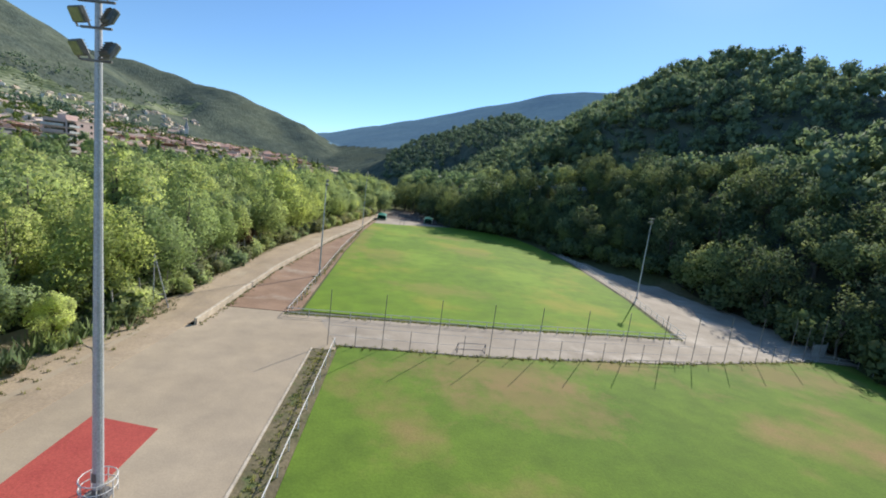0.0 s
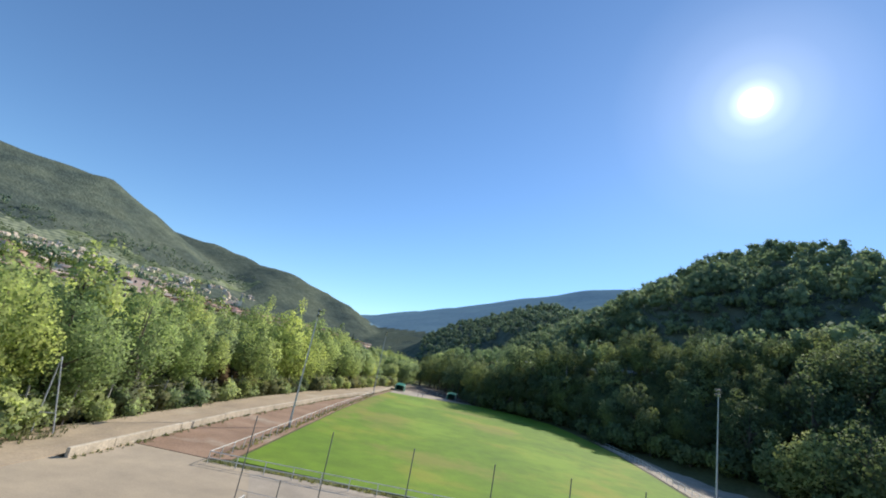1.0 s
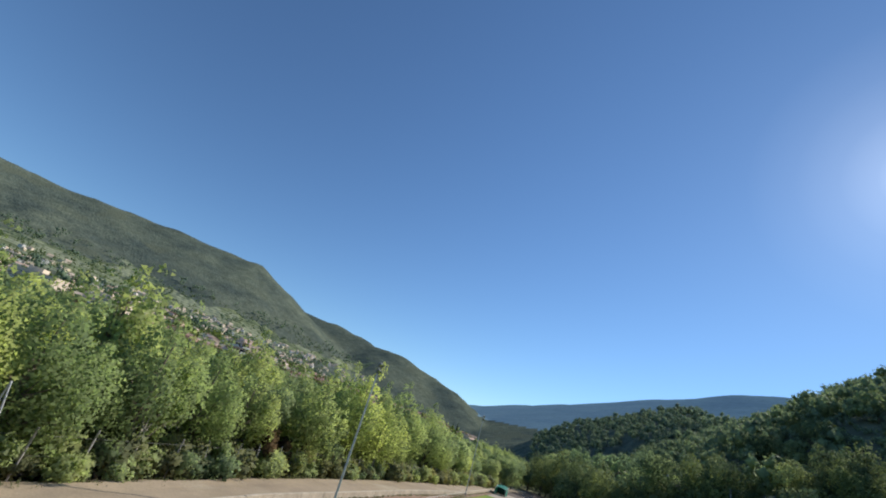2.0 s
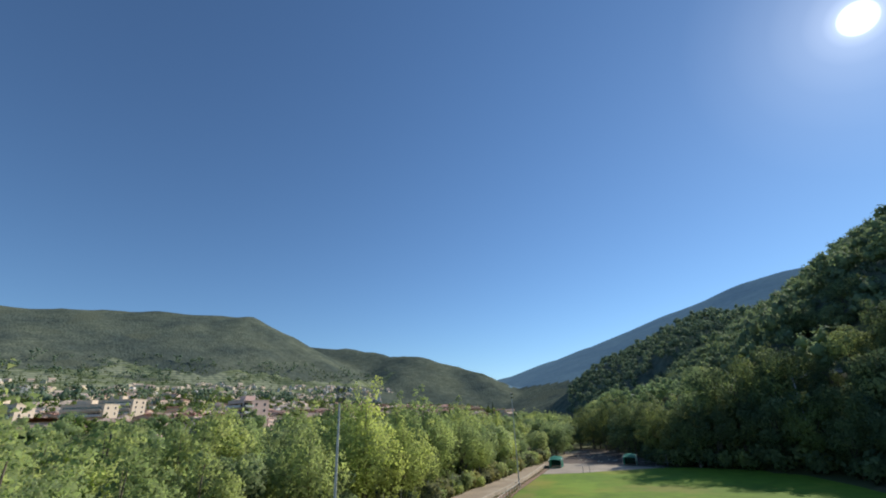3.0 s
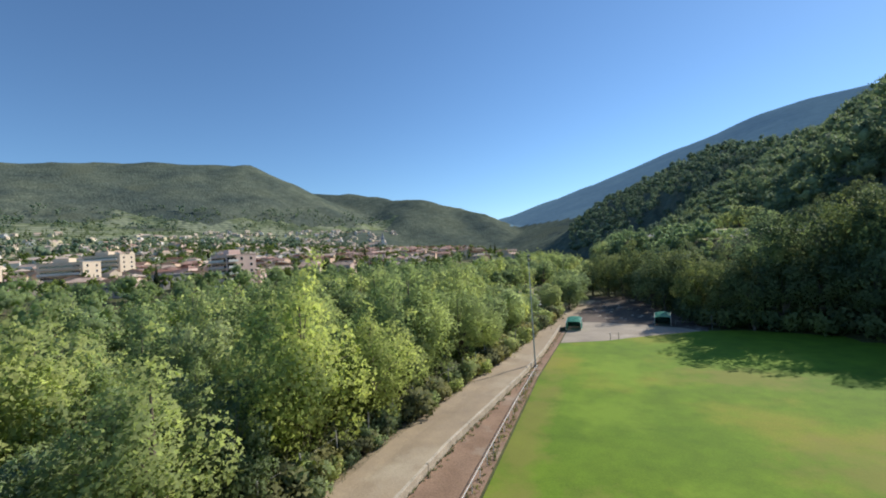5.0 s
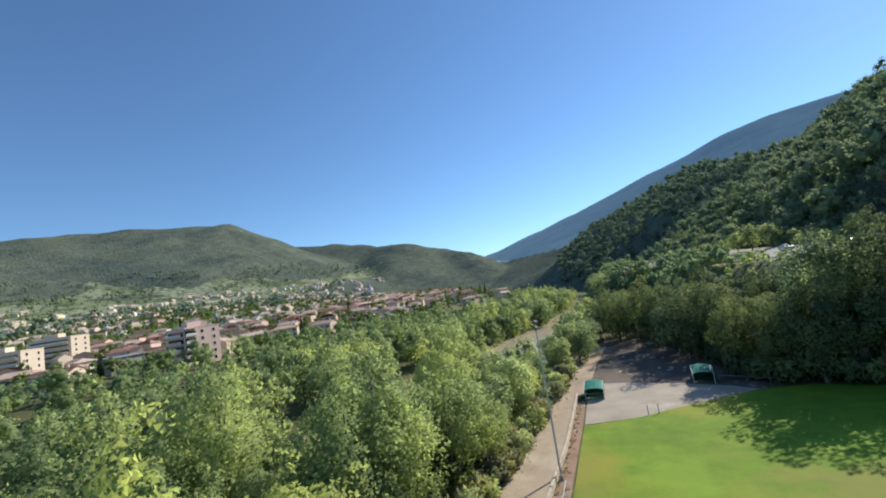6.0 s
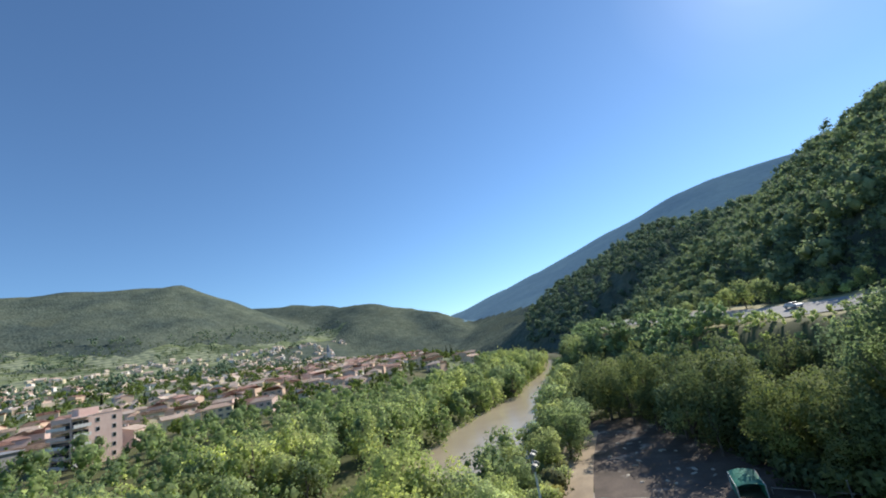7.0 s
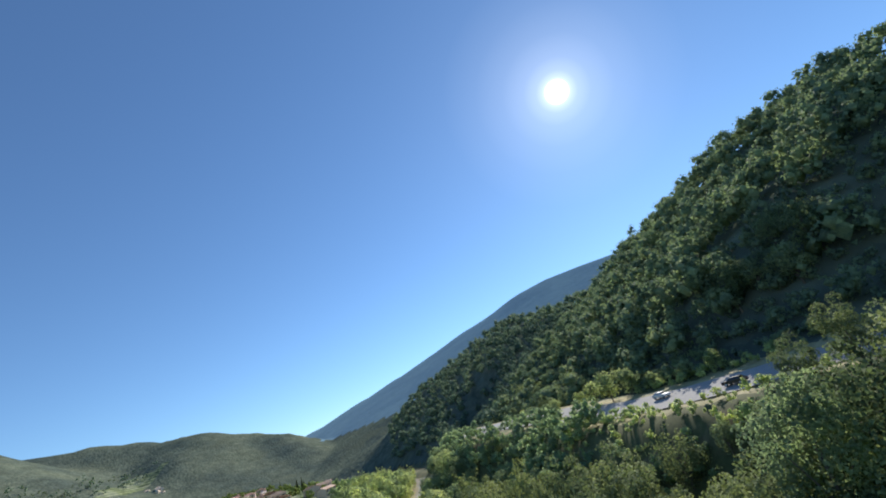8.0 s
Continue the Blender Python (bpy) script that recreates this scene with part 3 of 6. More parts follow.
def leaf_cloud(rng, blobs, count, size, core=0.6):
    """Small leaf clumps over the shells of many blobs: corners, faces and the way each corner faces."""
    blobs = np.array(blobs)
    middle = blobs[:, :3].mean(0)
    middle[2] -= 0.12 * np.ptp(blobs[:, 2])
    weight = blobs[:, 3] ** 2
    pick = rng.choice(len(blobs), count, p=weight / weight.sum())
    way = rng.normal(size=(count, 3))
    way[:, 2] += 0.3
    way /= np.linalg.norm(way, axis=1)[:, None]
    reach = blobs[pick, 3] * rng.uniform(0.72, 1.2, count)
    at = blobs[pick, :3] + way * reach[:, None]
    face = rng.normal(size=(count, 3)) + way * 0.6
    face /= np.linalg.norm(face, axis=1)[:, None]
    side = np.cross(face, rng.normal(size=(count, 3)))
    side /= np.linalg.norm(side, axis=1)[:, None]
    up = np.cross(side, face)
    s = (size * rng.uniform(0.55, 1.4, count))[:, None]
    verts = np.stack([at - side * s * 0.55 - up * s * 0.4, at + side * s * 0.55 - up * s * 0.3, at + up * s * 0.75], 1).reshape(-1, 3)
    faces = np.arange(count * 3).reshape(-1, 3)
    out = at - middle
    out /= np.linalg.norm(out, axis=1)[:, None] + 1e-6
    normal = way * 0.5 + out * 0.85 + rng.normal(scale=0.13, size=(count, 3))
    normal /= np.linalg.norm(normal, axis=1)[:, None]
    made = np.cross(verts[1::3] - verts[0::3], verts[2::3] - verts[0::3])
    turned = (made * normal).sum(1) < 0
    faces[turned] = faces[turned][:, ::-1]
    if not core:
        return verts, faces, np.repeat(normal, 3, 0)
    # the dense inner foliage of each clump
    many = len(blobs)
    inner = blobs[:, None, :3] + OCTA[None] * blobs[:, None, 3:4] * rng.uniform(0.6, 1.05, (many, 6, 1)) * core + rng.normal(scale=0.1, size=(many, 6, 3)) * blobs[:, None, 3:4]
    inner_normal = OCTA[None] + rng.normal(scale=0.3, size=(many, 6, 3)) + (0, 0, 0.2)
    inner_normal /= np.linalg.norm(inner_normal, axis=2)[:, :, None]
    inner_faces = OCTA_FACES[None] + (np.arange(many) * 6)[:, None, None] + count * 3
    return (np.concatenate([verts, inner.reshape(-1, 3)]), np.concatenate([faces, inner_faces.reshape(-1, 3)]),
            np.concatenate([np.repeat(normal, 3, 0), inner_normal.reshape(-1, 3)]))


def mesh_from(name, verts, faces, normals, material):
    me = bpy.data.meshes.new(name)
    me.vertices.add(len(verts))
    me.vertices.foreach_set("co", np.asarray(verts, np.float32).ravel())
    me.loops.add(faces.size)
    me.loops.foreach_set("vertex_index", faces.astype(np.int32).ravel())
    me.polygons.add(len(faces))
    me.polygons.foreach_set("loop_start", np.arange(0, faces.size, 3, dtype=np.int32))
    me.update(calc_edges=True)
    me.materials.append(material)
    me.shade_smooth()
    me.normals_split_custom_set_from_vertices(normals)
    return me


def tree_blobs(rng, kind, h, w):
    out = []
    if kind == "poplar":
        for k in range(9):
            a = rng.uniform(0, 6.283) if k else 0.0
            lean = w * (0.15 + 0.85 * math.sqrt(rng.uniform(0, 1))) if k else 0.0
            top = h * (1.0 - 0.42 * (lean / w) ** 1.5 * rng.uniform(0.5, 1.3))
            low = h * rng.uniform(0.12, 0.34)
            r0 = w * rng.uniform(0.3, 0.46)
            for j in range(6):
                u = j / 5
                d = lean * (0.6 + 0.4 * math.sin(2.0 * u))
                out.append((d * math.cos(a) + rng.normal() * 0.14 * w, d * math.sin(a) + rng.normal() * 0.14 * w, low + (top - low) * u + rng.normal() * 0.02 * h, r0 * (0.8 + 0.45 * math.sin(2.6 * u) - 0.62 * u ** 2) * rng.uniform(0.75, 1.2)))
    elif kind == "broad":
        for _ in range(42):
            a, e = rng.uniform(0, 6.283), math.asin(rng.uniform(-0.95, 1))
            d = rng.uniform(0.35, 0.9)
            out.append((w * d * math.cos(a) * math.cos(e), w * d * math.sin(a) * math.cos(e), h * 0.53 + h * (0.4 if e > 0 else 0.5) * d * math.sin(e) * rng.uniform(0.8, 1.15), rng.uniform(0.17, 0.33) * w))
    elif kind == "pine":
        for k in range(26):
            u = k / 25
            a, d = rng.uniform(0, 6.283), w * (1 - u) * rng.uniform(0.2, 0.8)
            out.append((d * math.cos(a), d * math.sin(a), h * (0.22 + 0.74 * u), w * (0.42 - 0.26 * u)))
    elif kind == "cypress":
        for k in range(20):
            u = k / 19
            out.append((rng.normal() * 0.1 * w, rng.normal() * 0.1 * w, h * (0.06 + 0.9 * u), w * (0.55 + 0.45 * math.sin(math.pi * min(1, u + 0.2))) * (1.02 - 0.75 * u ** 2)))
    else:
        for _ in range(14):
            a, d = rng.uniform(0, 6.283), w * math.sqrt(rng.uniform(0, 1)) * 0.8
            out.append((d * math.cos(a), d * math.sin(a), h * rng.uniform(0.2, 0.75), rng.uniform(0.25, 0.42) * w))
    return out


def trunk_mesh(rng, h, low, ends):
    """A tapered trunk whose limbs grow out of its sides, in one piece."""
    sides, levels = 6, 7
    r0 = 0.018 * h + 0.03
    bend = rng.normal(size=2) * 0.03 * h
    verts, faces = [], []
    for k in range(levels):
        u = k / (levels - 1)
        r = r0 * (1.25 if k == 0 else 1 - 0.82 * u)
        for j in range(sides):
            a = 6.283 * j / sides
            verts.append((bend[0] * math.sin(2.2 * u) + r * math.cos(a), bend[1] * math.sin(1.8 * u) + r * math.sin(a), -0.4 + (h * low + 0.4) * u))
    used = {}
    for k in range(levels - 1):
        for j in range(sides):
            used[k, j] = [k * sides + j, k * sides + (j + 1) % sides, (k + 1) * sides + (j + 1) % sides, (k + 1) * sides + j]
    for x, y, z in ends:
        k = int(np.clip((z * 0.55 / (h * low)) * (levels - 1), 1, levels - 2))
        j = int((math.atan2(y, x) % 6.283) / 6.283 * sides) % sides
        if (k, j) not in used:
            continue
        ring = used.pop((k, j))
        root = np.mean([verts[i] for i in ring], 0)
        end = np.array((x, y, z))
        width = np.linalg.norm(np.array(verts[ring[0]]) - np.array(verts[ring[1]])) * 0.5
        for u in (0.3, 0.65, 1.0):
            c = root + (end - root) * u + np.array((0, 0, 0.05 * h * math.sin(math.pi * u)))
            out = np.array((x, y, 0)) / (math.hypot(x, y) + 1e-6)
            side = np.array((-out[1], out[0], 0))
            w = width * (1.05 - 0.9 * u)
            new_ring = []
            for sx, sz in ((-1, -1), (1, -1), (1, 1), (-1, 1)):
                new_ring.append(len(verts))
                verts.append(tuple(c + side * sx * w + np.array((0, 0, 1)) * sz * w))
            for q in range(4):
                faces.append((ring[q], ring[(q + 1) % 4], new_ring[(q + 1) % 4], new_ring[q]))
            ring = new_ring
        faces.append(tuple(ring))
    faces += [tuple(f) for f in used.values()]
    faces.append(tuple((levels - 1) * sides + j for j in range(sides)))
    return verts, faces


def make_tree(name, kind, h, w, count, size, leaf, seed, label, category):
    rng = np.random.RandomState(seed)
    base = thing(name, (0, 0, 0), label, category)
    blobs = tree_blobs(rng, kind, h, w)
    low = {"poplar": 0.8, "broad": 0.6, "pine": 0.92, "cypress": 0.9, "shrub": 0.4}[kind]
    ends = [b[:3] for b in (blobs[4::6] + blobs[2::12] if kind == "poplar" else blobs[::6])] if kind in ("poplar", "broad", "shrub") else []
    mesh_object("trunk", *trunk_mesh(rng, h, low, ends), M_BARK, base, "grey brown trunk with limbs", True)
    crown = new("crown", mesh_from("crown", *leaf_cloud(rng, blobs, count, size, 0.0 if count > 2600 else 0.5), leaf))
    crown.parent = base
    return base


def plant(models, places, group, label="", category=""):
    """Copies of the models at places of x, y, scale; each stands on the land."""
    r = random.Random(len(places) * 7 + 3)
    for x, y, s in places:
        ob = copy_thing(models[r.randrange(len(models))], Matrix.Identity(4))
        ob.matrix_basis = pose(x, y, height(x, y) - 0.08, 0, 0, r.uniform(0, 360)) @ Matrix.Diagonal((s * r.uniform(0.9, 1.1), s * r.uniform(0.9, 1.1), s, 1))
        tagged(ob, label, category, group)


def discard(models):
    """Removes the patterns from which the copies were made."""
    for base in models:
        for o in (*base.children_recursive, base):
            bpy.data.objects.remove(o)


def scatter(seed, count, box, near, allowed):
    """Random places in a box, none nearer to another than near(x, y)."""
    r = random.Random(seed)
    out = []
    for _ in range(count * 14):
        if len(out) >= count:
            break
        x, y = r.uniform(box[0], box[1]), r.uniform(box[2], box[3])
        if allowed(x, y) and all((x - a) ** 2 + (y - b) ** 2 > near * near for a, b in out):
            out.append((x, y))
    return out


def bank_x(y, side):
    c, w = float(np.interp(y, RIVER_Y, RIVER_X)), float(np.interp(y, RIVER_Y, RIVER_W))
    return c + side * w


def track_left(y):
    return float(np.interp(y, [0, 36, 56, 90, 115, 139, 156, 182, 215, 236], [-29, -26, -26, -26.5, -24, -20.6, -17.6, -15.2, -12.5, -9.5]))


def near_road(x, y):
    return float(along(ROAD_RIGHT, np.array([float(x)]), np.array([float(y)]))[0][0])


def road_cap(x, y):
    """Trees are lower on the slope just below the road."""
    return float(np.interp(near_road(x, y), [18, 40], [0.45, 1.0]))


sized = random.Random(11)
POPLARS = [make_tree("poplar", "poplar", 16.0, 3.8 + 0.5 * k, 7600, 0.285, M_LEAF_POPLAR, 20 + k, "tall leafy poplar, light green in sun", "tree") for k in range(4)]
WILLOWS = [make_tree("willow", "broad", 12.5, 4.4 + 0.4 * k, 6200, 0.285, M_LEAF_WILLOW, 40 + k, "grey green willow beside the river", "tree") for k in range(3)]
PALE_WILLOWS = [make_tree("willow", "broad", 12.5, 4.0 + 0.4 * k, 5600, 0.27, M_LEAF_PALE, 44 + k, "pale grey green willow beside the yard", "tree") for k in range(2)]
BACK_POPLARS = [make_tree("poplar", "poplar", 16.0, 3.9 + 0.5 * k, 3200, 0.42, M_LEAF_POPLAR, 30 + k, "tall leafy poplar among the river trees", "tree") for k in range(3)]
BACK_WILLOWS = [make_tree("willow", "broad", 12.5, 4.5 + 0.4 * k, 3000, 0.4, M_LEAF_PALE, 46 + k, "grey green willow among the river trees", "tree") for k in range(2)]
FAR_POPLARS = [make_tree("poplar", "poplar", 12.0, 3.9 + 0.3 * k, 1050, 0.45, M_LEAF_VALLEY, 50 + k, "light green poplar across the river", "tree") for k in range(3)]
FAR_WILLOWS = [make_tree("willow", "broad", 10.0, 4.5 + 0.4 * k, 1050, 0.43, M_LEAF_WILLOW, 55 + k, "grey green willow across the river", "tree") for k in range(2)]
OAKS = [make_tree("oak", "broad", 15.0, 5.0 + 0.5 * k, 2750, 0.385, M_LEAF_DARK, 60 + k, "dark green broad oak at the foot of the hill", "tree") for k in range(4)]
END_TREES = [make_tree("ash_tree", "poplar", 15.0, 4.6 + 0.5 * k, 2750, 0.385, M_LEAF_DARK, 70 + k, "dark leafy ash tree at the end of the field", "tree") for k in range(2)]
MID_OAKS = [make_tree("oak", "broad", 13.0, 4.8 + 0.5 * k, 3400, 0.33, M_LEAF_SUNLIT, 64 + k, "green oak in a brighter, sunlit leaf tone below the hillside road", "tree") for k in range(3)]
TALL_WILLOW = make_tree("willow", "broad", 22.5, 5.6, 7000, 0.28, M_LEAF_WILLOW, 78, "tall grey green willow standing above the ash trees", "tree")
NEAR_ASHES = [make_tree("ash_tree", "broad", 15.0, 4.8 + 0.6 * k, 6000, 0.26, M_LEAF_DARK, 74 + k, "dark leafy ash tree at the end of the field", "tree") for k in range(2)]
SHRUBS = [make_tree("shrub", "shrub", 3.2, 2.2, 900, 0.3, M_LEAF_WILLOW, 80 + k, "grey green shrub beside the track", "shrub") for k in range(2)]
DRY_SHRUBS = [make_tree("dry_shrub", "shrub", 2.4, 1.7, 700, 0.28, M_LEAF_DRY, 90 + k, "dry straw coloured scrub under the trees", "shrub") for k in range(2)]
DARK_SHRUBS = [make_tree("shrub", "shrub", 3.0, 2.3, 600, 0.4, M_LEAF_DARK, 86 + k, "dark green undergrowth at the edge of the wood", "shrub") for k in range(2)]
RUST = make_tree("rust_tree", "broad", 7.0, 2.6, 2600, 0.28, M_LEAF_RUST, 97, "small tree with rust brown dead leaves", "tree")
CYPRESSES = [make_tree("cypress", "cypress", 14.0, 1.3, 1400, 0.4, M_LEAF_PINE, 99, "slender dark cypress among the houses", "tree")]

# between the track and the river
belt = scatter(5, 160, (-66, -9, -6, 176), 4.6, lambda x, y: max(bank_x(y, 1) + 2.5, track_left(y) - (60 if y < 145 else 19)) < x < track_left(y) - 2.2 and not (y < 42 and x > -33))
front = [p for k, p in enumerate(belt) if (k * 7) % 10 < 6]


def grown(y):
    return 1.05 if y > 150 else 1.12 if y > 95 else 1.0


def beside_track(p):
    return (p[1] > 22 and p[0] > track_left(p[1]) - 13) or (p[1] > 86 and p[0] > track_left(p[1]) - 30)


for models, kind, chosen in ((POPLARS, "river poplars", [p for p in front if beside_track(p)]), (BACK_POPLARS, "river poplars", [p for p in front if not beside_track(p)])):
    plant(models, [(x, y, sized.choice((sized.uniform(0.6, 0.9), sized.uniform(0.85, 1.2))) * grown(y)) for x, y in chosen], kind)
rest = [p for p in belt if p not in front]
for models, kind, chosen in ((WILLOWS + PALE_WILLOWS, "river willows", [p for p in rest if beside_track(p)]), (BACK_WILLOWS, "river willows", [p for p in rest if not beside_track(p)])):
    plant(models, [(x, y, sized.uniform(0.7, 1.2) * grown(y)) for x, y in chosen], kind)
plant(PALE_WILLOWS, [(-31.5, 23, 0.62), (-29.5, 31, 0.5), (-33, 37, 0.72), (-37, 18, 0.8), (-31, 42, 0.55), (-29, 26, 0.55), (-31, 17, 0.6), (-34, 29, 0.75), (-28.5, 38, 0.45), (-33, 11, 0.65), (-29.5, 47, 0.5)], "willows beside the yard")
plant(WILLOWS, [(-20, 193, 0.62), (-15.5, 204, 0.78), (-11.5, 214, 1.0), (-17.5, 212, 0.85), (-14, 224, 1.0), (-22, 203, 0.6), (-9.5, 222, 0.95)], "willows at the bend of the river")
edge = scatter(6, 260, (-36, -9, 44, 205), 1.15, lambda x, y: track_left(y) - 5.5 < x < track_left(y) - 0.7)
plant(DRY_SHRUBS, [(x, y, sized.uniform(0.8, 1.75)) for x, y in edge[::2]], "scrub along the track")
plant(SHRUBS, [(x, y, sized.uniform(0.7, 1.25)) for x, y in edge[1::2]], "scrub along the track")
plant(DRY_SHRUBS, [(-28.5, 27, 0.6), (-27.5, 33, 0.5), (-29, 20, 0.7), (-27, 45, 0.6), (-30, 12, 0.8)], "scrub along the track")
plant([RUST], [(-29.5, 83, 1.0), (-29, 88, 0.8)], "rust trees")
# far bank
over = scatter(8, 165, (-150, -20, 60, 560), 5.4, lambda x, y: bank_x(y, -1) - 42 < x < bank_x(y, -1) - 0.6)
plant(FAR_POPLARS, [(x, y, sized.uniform(0.9, 1.5)) for x, y in over[::2]], "poplars across the river")
plant(FAR_WILLOWS, [(x, y, sized.uniform(0.9, 1.45)) for x, y in over[1::2]], "willows across the river")
# right bank beyond the playing field, and the foot of the hill
ahead = scatter(9, 125, (-26, 66, 192, 420), 6.3, lambda x, y: bank_x(y, 1) + 2 < x < 62 and not (-24 < x < float(np.interp(y, [190, 210, 246], [22, 12, 4])) and y < 246) and not (y < 192 and x < 52) and near_road(x, y) > 19)
waterside = [p for p in ahead if p[0] < bank_x(p[1], 1) + 17]
plant(FAR_WILLOWS, [(x, y, sized.uniform(0.75, 1.3)) for x, y in waterside], "willows across from the town")
ahead = [p for p in ahead if p not in waterside]
plant(MID_OAKS, [(x, y, sized.uniform(0.65, 1.25) * road_cap(x, y)) for x, y in ahead[::3] + ahead[1::3]], "trees at the end of the field")
plant(END_TREES, [(x, y, sized.uniform(0.65, 1.25) * road_cap(x, y)) for x, y in ahead[2::3]], "ash trees at the end of the field")
wood = scatter(10, 150, (36, 94, -30, 240), 6.2, lambda x, y: x > float(np.interp(y, [-30, 40, 60, 100, 116, 134, 165, 180, 240], [70, 65, 67, 68.5, 62, 53, 52, 36, 24])) and near_road(x, y) > (30 if y > 195 else 14))
by_field = [p for p in wood if 125 < p[1] < 205 and p[0] < 74]
wood = [p for p in wood if p not in by_field]
plant(NEAR_ASHES, [(x, y, sized.uniform(0.6, 1.25)) for k, (x, y) in enumerate(by_field) if k % 3], "ash trees on the hill foot")
plant(MID_OAKS, [(x, y, sized.uniform(0.9, 1.4)) for x, y in by_field[::3]], "wood on the hill foot")
east_edge = scatter(15, 40, (52, 80, 100, 176), 4.6, lambda x, y: x > float(np.interp(y, [100, 116, 134, 165, 176], [70, 64, 55.5, 54, 51])) and all((x - a) ** 2 + (y - b) ** 2 > 14 for a, b in by_field))
plant(NEAR_ASHES, [(x, y, sized.uniform(0.6, 1.05)) for x, y in east_edge], "trees along the gravel beside the field")
plant(OAKS + MID_OAKS, [(x, y, sized.uniform(0.65, 1.15)) for x, y in wood[::3] + wood[1::3]], "wood on the hill foot")
plant(END_TREES, [(x, y, sized.uniform(0.65, 1.15)) for x, y in wood[2::3]], "ash trees on the hill foot")
plant([TALL_WILLOW], [(31.5, 182.5, 1.28)], "willows at the end of the field")
plant(NEAR_ASHES, [(23, 183, 0.95), (28, 180, 1.15), (33, 178.5, 1.2), (38.5, 177, 1.2), (44, 171, 1.25), (49, 166, 1.2), (25, 186, 1.2), (40.5, 182, 1.75), (48, 177, 1.6), (19, 190, 1.0), (24, 195, 1.15), (31, 191, 1.2), (37, 188.5, 1.3), (52, 180, 1.25), (57, 164, 1.2), (59, 156, 1.2), (12.5, 218, 1.15), (17, 208, 1.35), (9.0, 229, 1.4), (5.5, 238, 1.05), (16, 227, 1.3), (22, 200, 0.95), (1.0, 246, 1.3), (21, 215, 1.35), (-5, 253, 0.95)], "ash trees at the end of the field")
under = scatter(12, 130, (18, 90, -20, 215), 2.2, lambda x, y: 0 < x - float(np.interp(y, [-30, 40, 60, 100, 116, 134, 165, 180, 200, 215], [68, 64, 65.5, 67, 60.5, 51.5, 50.5, 30, 18, 14])) < 5)
plant(DARK_SHRUBS, [(x, y, sized.uniform(1.1, 2.2)) for x, y in under], "undergrowth at the edge of the wood")
hem = scatter(14, 80, (18, 66, 150, 196), 1.9, lambda x, y: 0.5 < y - float(np.interp(x, [18, 24, 34, 44, 50, 56, 62], [186, 181, 177, 171, 165, 160, 156])) < 7)
plant(DARK_SHRUBS, [(x, y, sized.uniform(1.0, 1.9)) for x, y in hem], "undergrowth at the end of the field")
# roadside
plant(FAR_WILLOWS, [(50, 268, 0.95), (54, 262, 0.9), (47.5, 274, 0.8), (46, 282, 0.6), (58, 256, 0.55), (64, 236, 0.6)], "round roadside trees")
plant(SHRUBS, [(40.5, 300, 1.5), (43, 304, 1.3), (45, 309, 1.2), (62, 247, 1.1), (70, 224, 0.9), (75, 218, 0.8), (37, 247, 0.7)], "roadside shrubs")


def soft_crown(rng, x, y, z, h, w, count, size, spire=0.0):
    """A dense crown of many overlapping lumps, each covered in small leaf clumps."""
    blobs = [(x, y, z + h * 0.45, w * 0.55)]
    for k in range(13):
        a, e = rng.uniform(0, 6.283), rng.uniform(-0.5, 1.35)
        d = w * rng.uniform(0.3, 0.95) * (1 - spire * max(0, e) / 1.35)
        blobs.append((x + d * math.cos(a) * math.cos(e), y + d * math.sin(a) * math.cos(e), z + h * (0.52 + (0.3 + 0.2 * spire) * math.sin(e)) + rng.normal() * 0.03 * h, w * rng.uniform(0.18, 0.42)))
    blobs = np.array(blobs)
    many = len(blobs)
    core = blobs[:, None, :3] + OCTA[None] * blobs[:, None, 3:4] * rng.uniform(0.55, 0.8, (many, 6, 1))
    core_normal = OCTA[None] * 0.6 + (blobs[:, None, :3] - blobs[:1, None, :3]) / w * 0.6 + rng.normal(scale=0.2, size=(many, 6, 3))
    core_normal /= np.linalg.norm(core_normal, axis=2)[:, :, None] + 1e-6
    core_faces = OCTA_FACES[None] + (np.arange(many) * 6)[:, None, None]
    weight = blobs[:, 3] ** 2
    pick = rng.choice(many, count, p=weight / weight.sum())
    way = rng.normal(size=(count, 3)) + (0, 0, 0.3)
    way /= np.linalg.norm(way, axis=1)[:, None]
    at = blobs[pick, :3] + way * (blobs[pick, 3] * rng.uniform(0.8, 1.12, count))[:, None]
    lie = way + rng.normal(scale=0.45, size=(count, 3))
    side = np.cross(lie, rng.normal(size=(count, 3)))
    side /= np.linalg.norm(side, axis=1)[:, None]
    up = np.cross(side, lie)
    up /= np.linalg.norm(up, axis=1)[:, None]
    s = (size * rng.uniform(0.55, 1.35, count))[:, None]
    leaf = np.stack([at - side * s * 0.55 - up * s * 0.35, at + side * s * 0.55 - up * s * 0.3, at + up * s * 0.7], 1).reshape(-1, 3)
    leaf_normal = way * 0.8 + (at - blobs[0, :3]) / w * 0.45 + rng.normal(scale=0.12, size=(count, 3))
    leaf_normal /= np.linalg.norm(leaf_normal, axis=1)[:, None] + 1e-6
    leaf_faces = np.arange(count * 3).reshape(-1, 3) + many * 6
    made = np.cross(leaf[1::3] - leaf[0::3], leaf[2::3] - leaf[0::3])
    turned = (made * leaf_normal).sum(1) < 0
    leaf_faces[turned] = leaf_faces[turned][:, ::-1]
    return (np.concatenate([core.reshape(-1, 3), leaf]), np.concatenate([core_faces.reshape(-1, 3), leaf_faces]),
            np.concatenate([core_normal.reshape(-1, 3), np.repeat(leaf_normal, 3, 0)]))


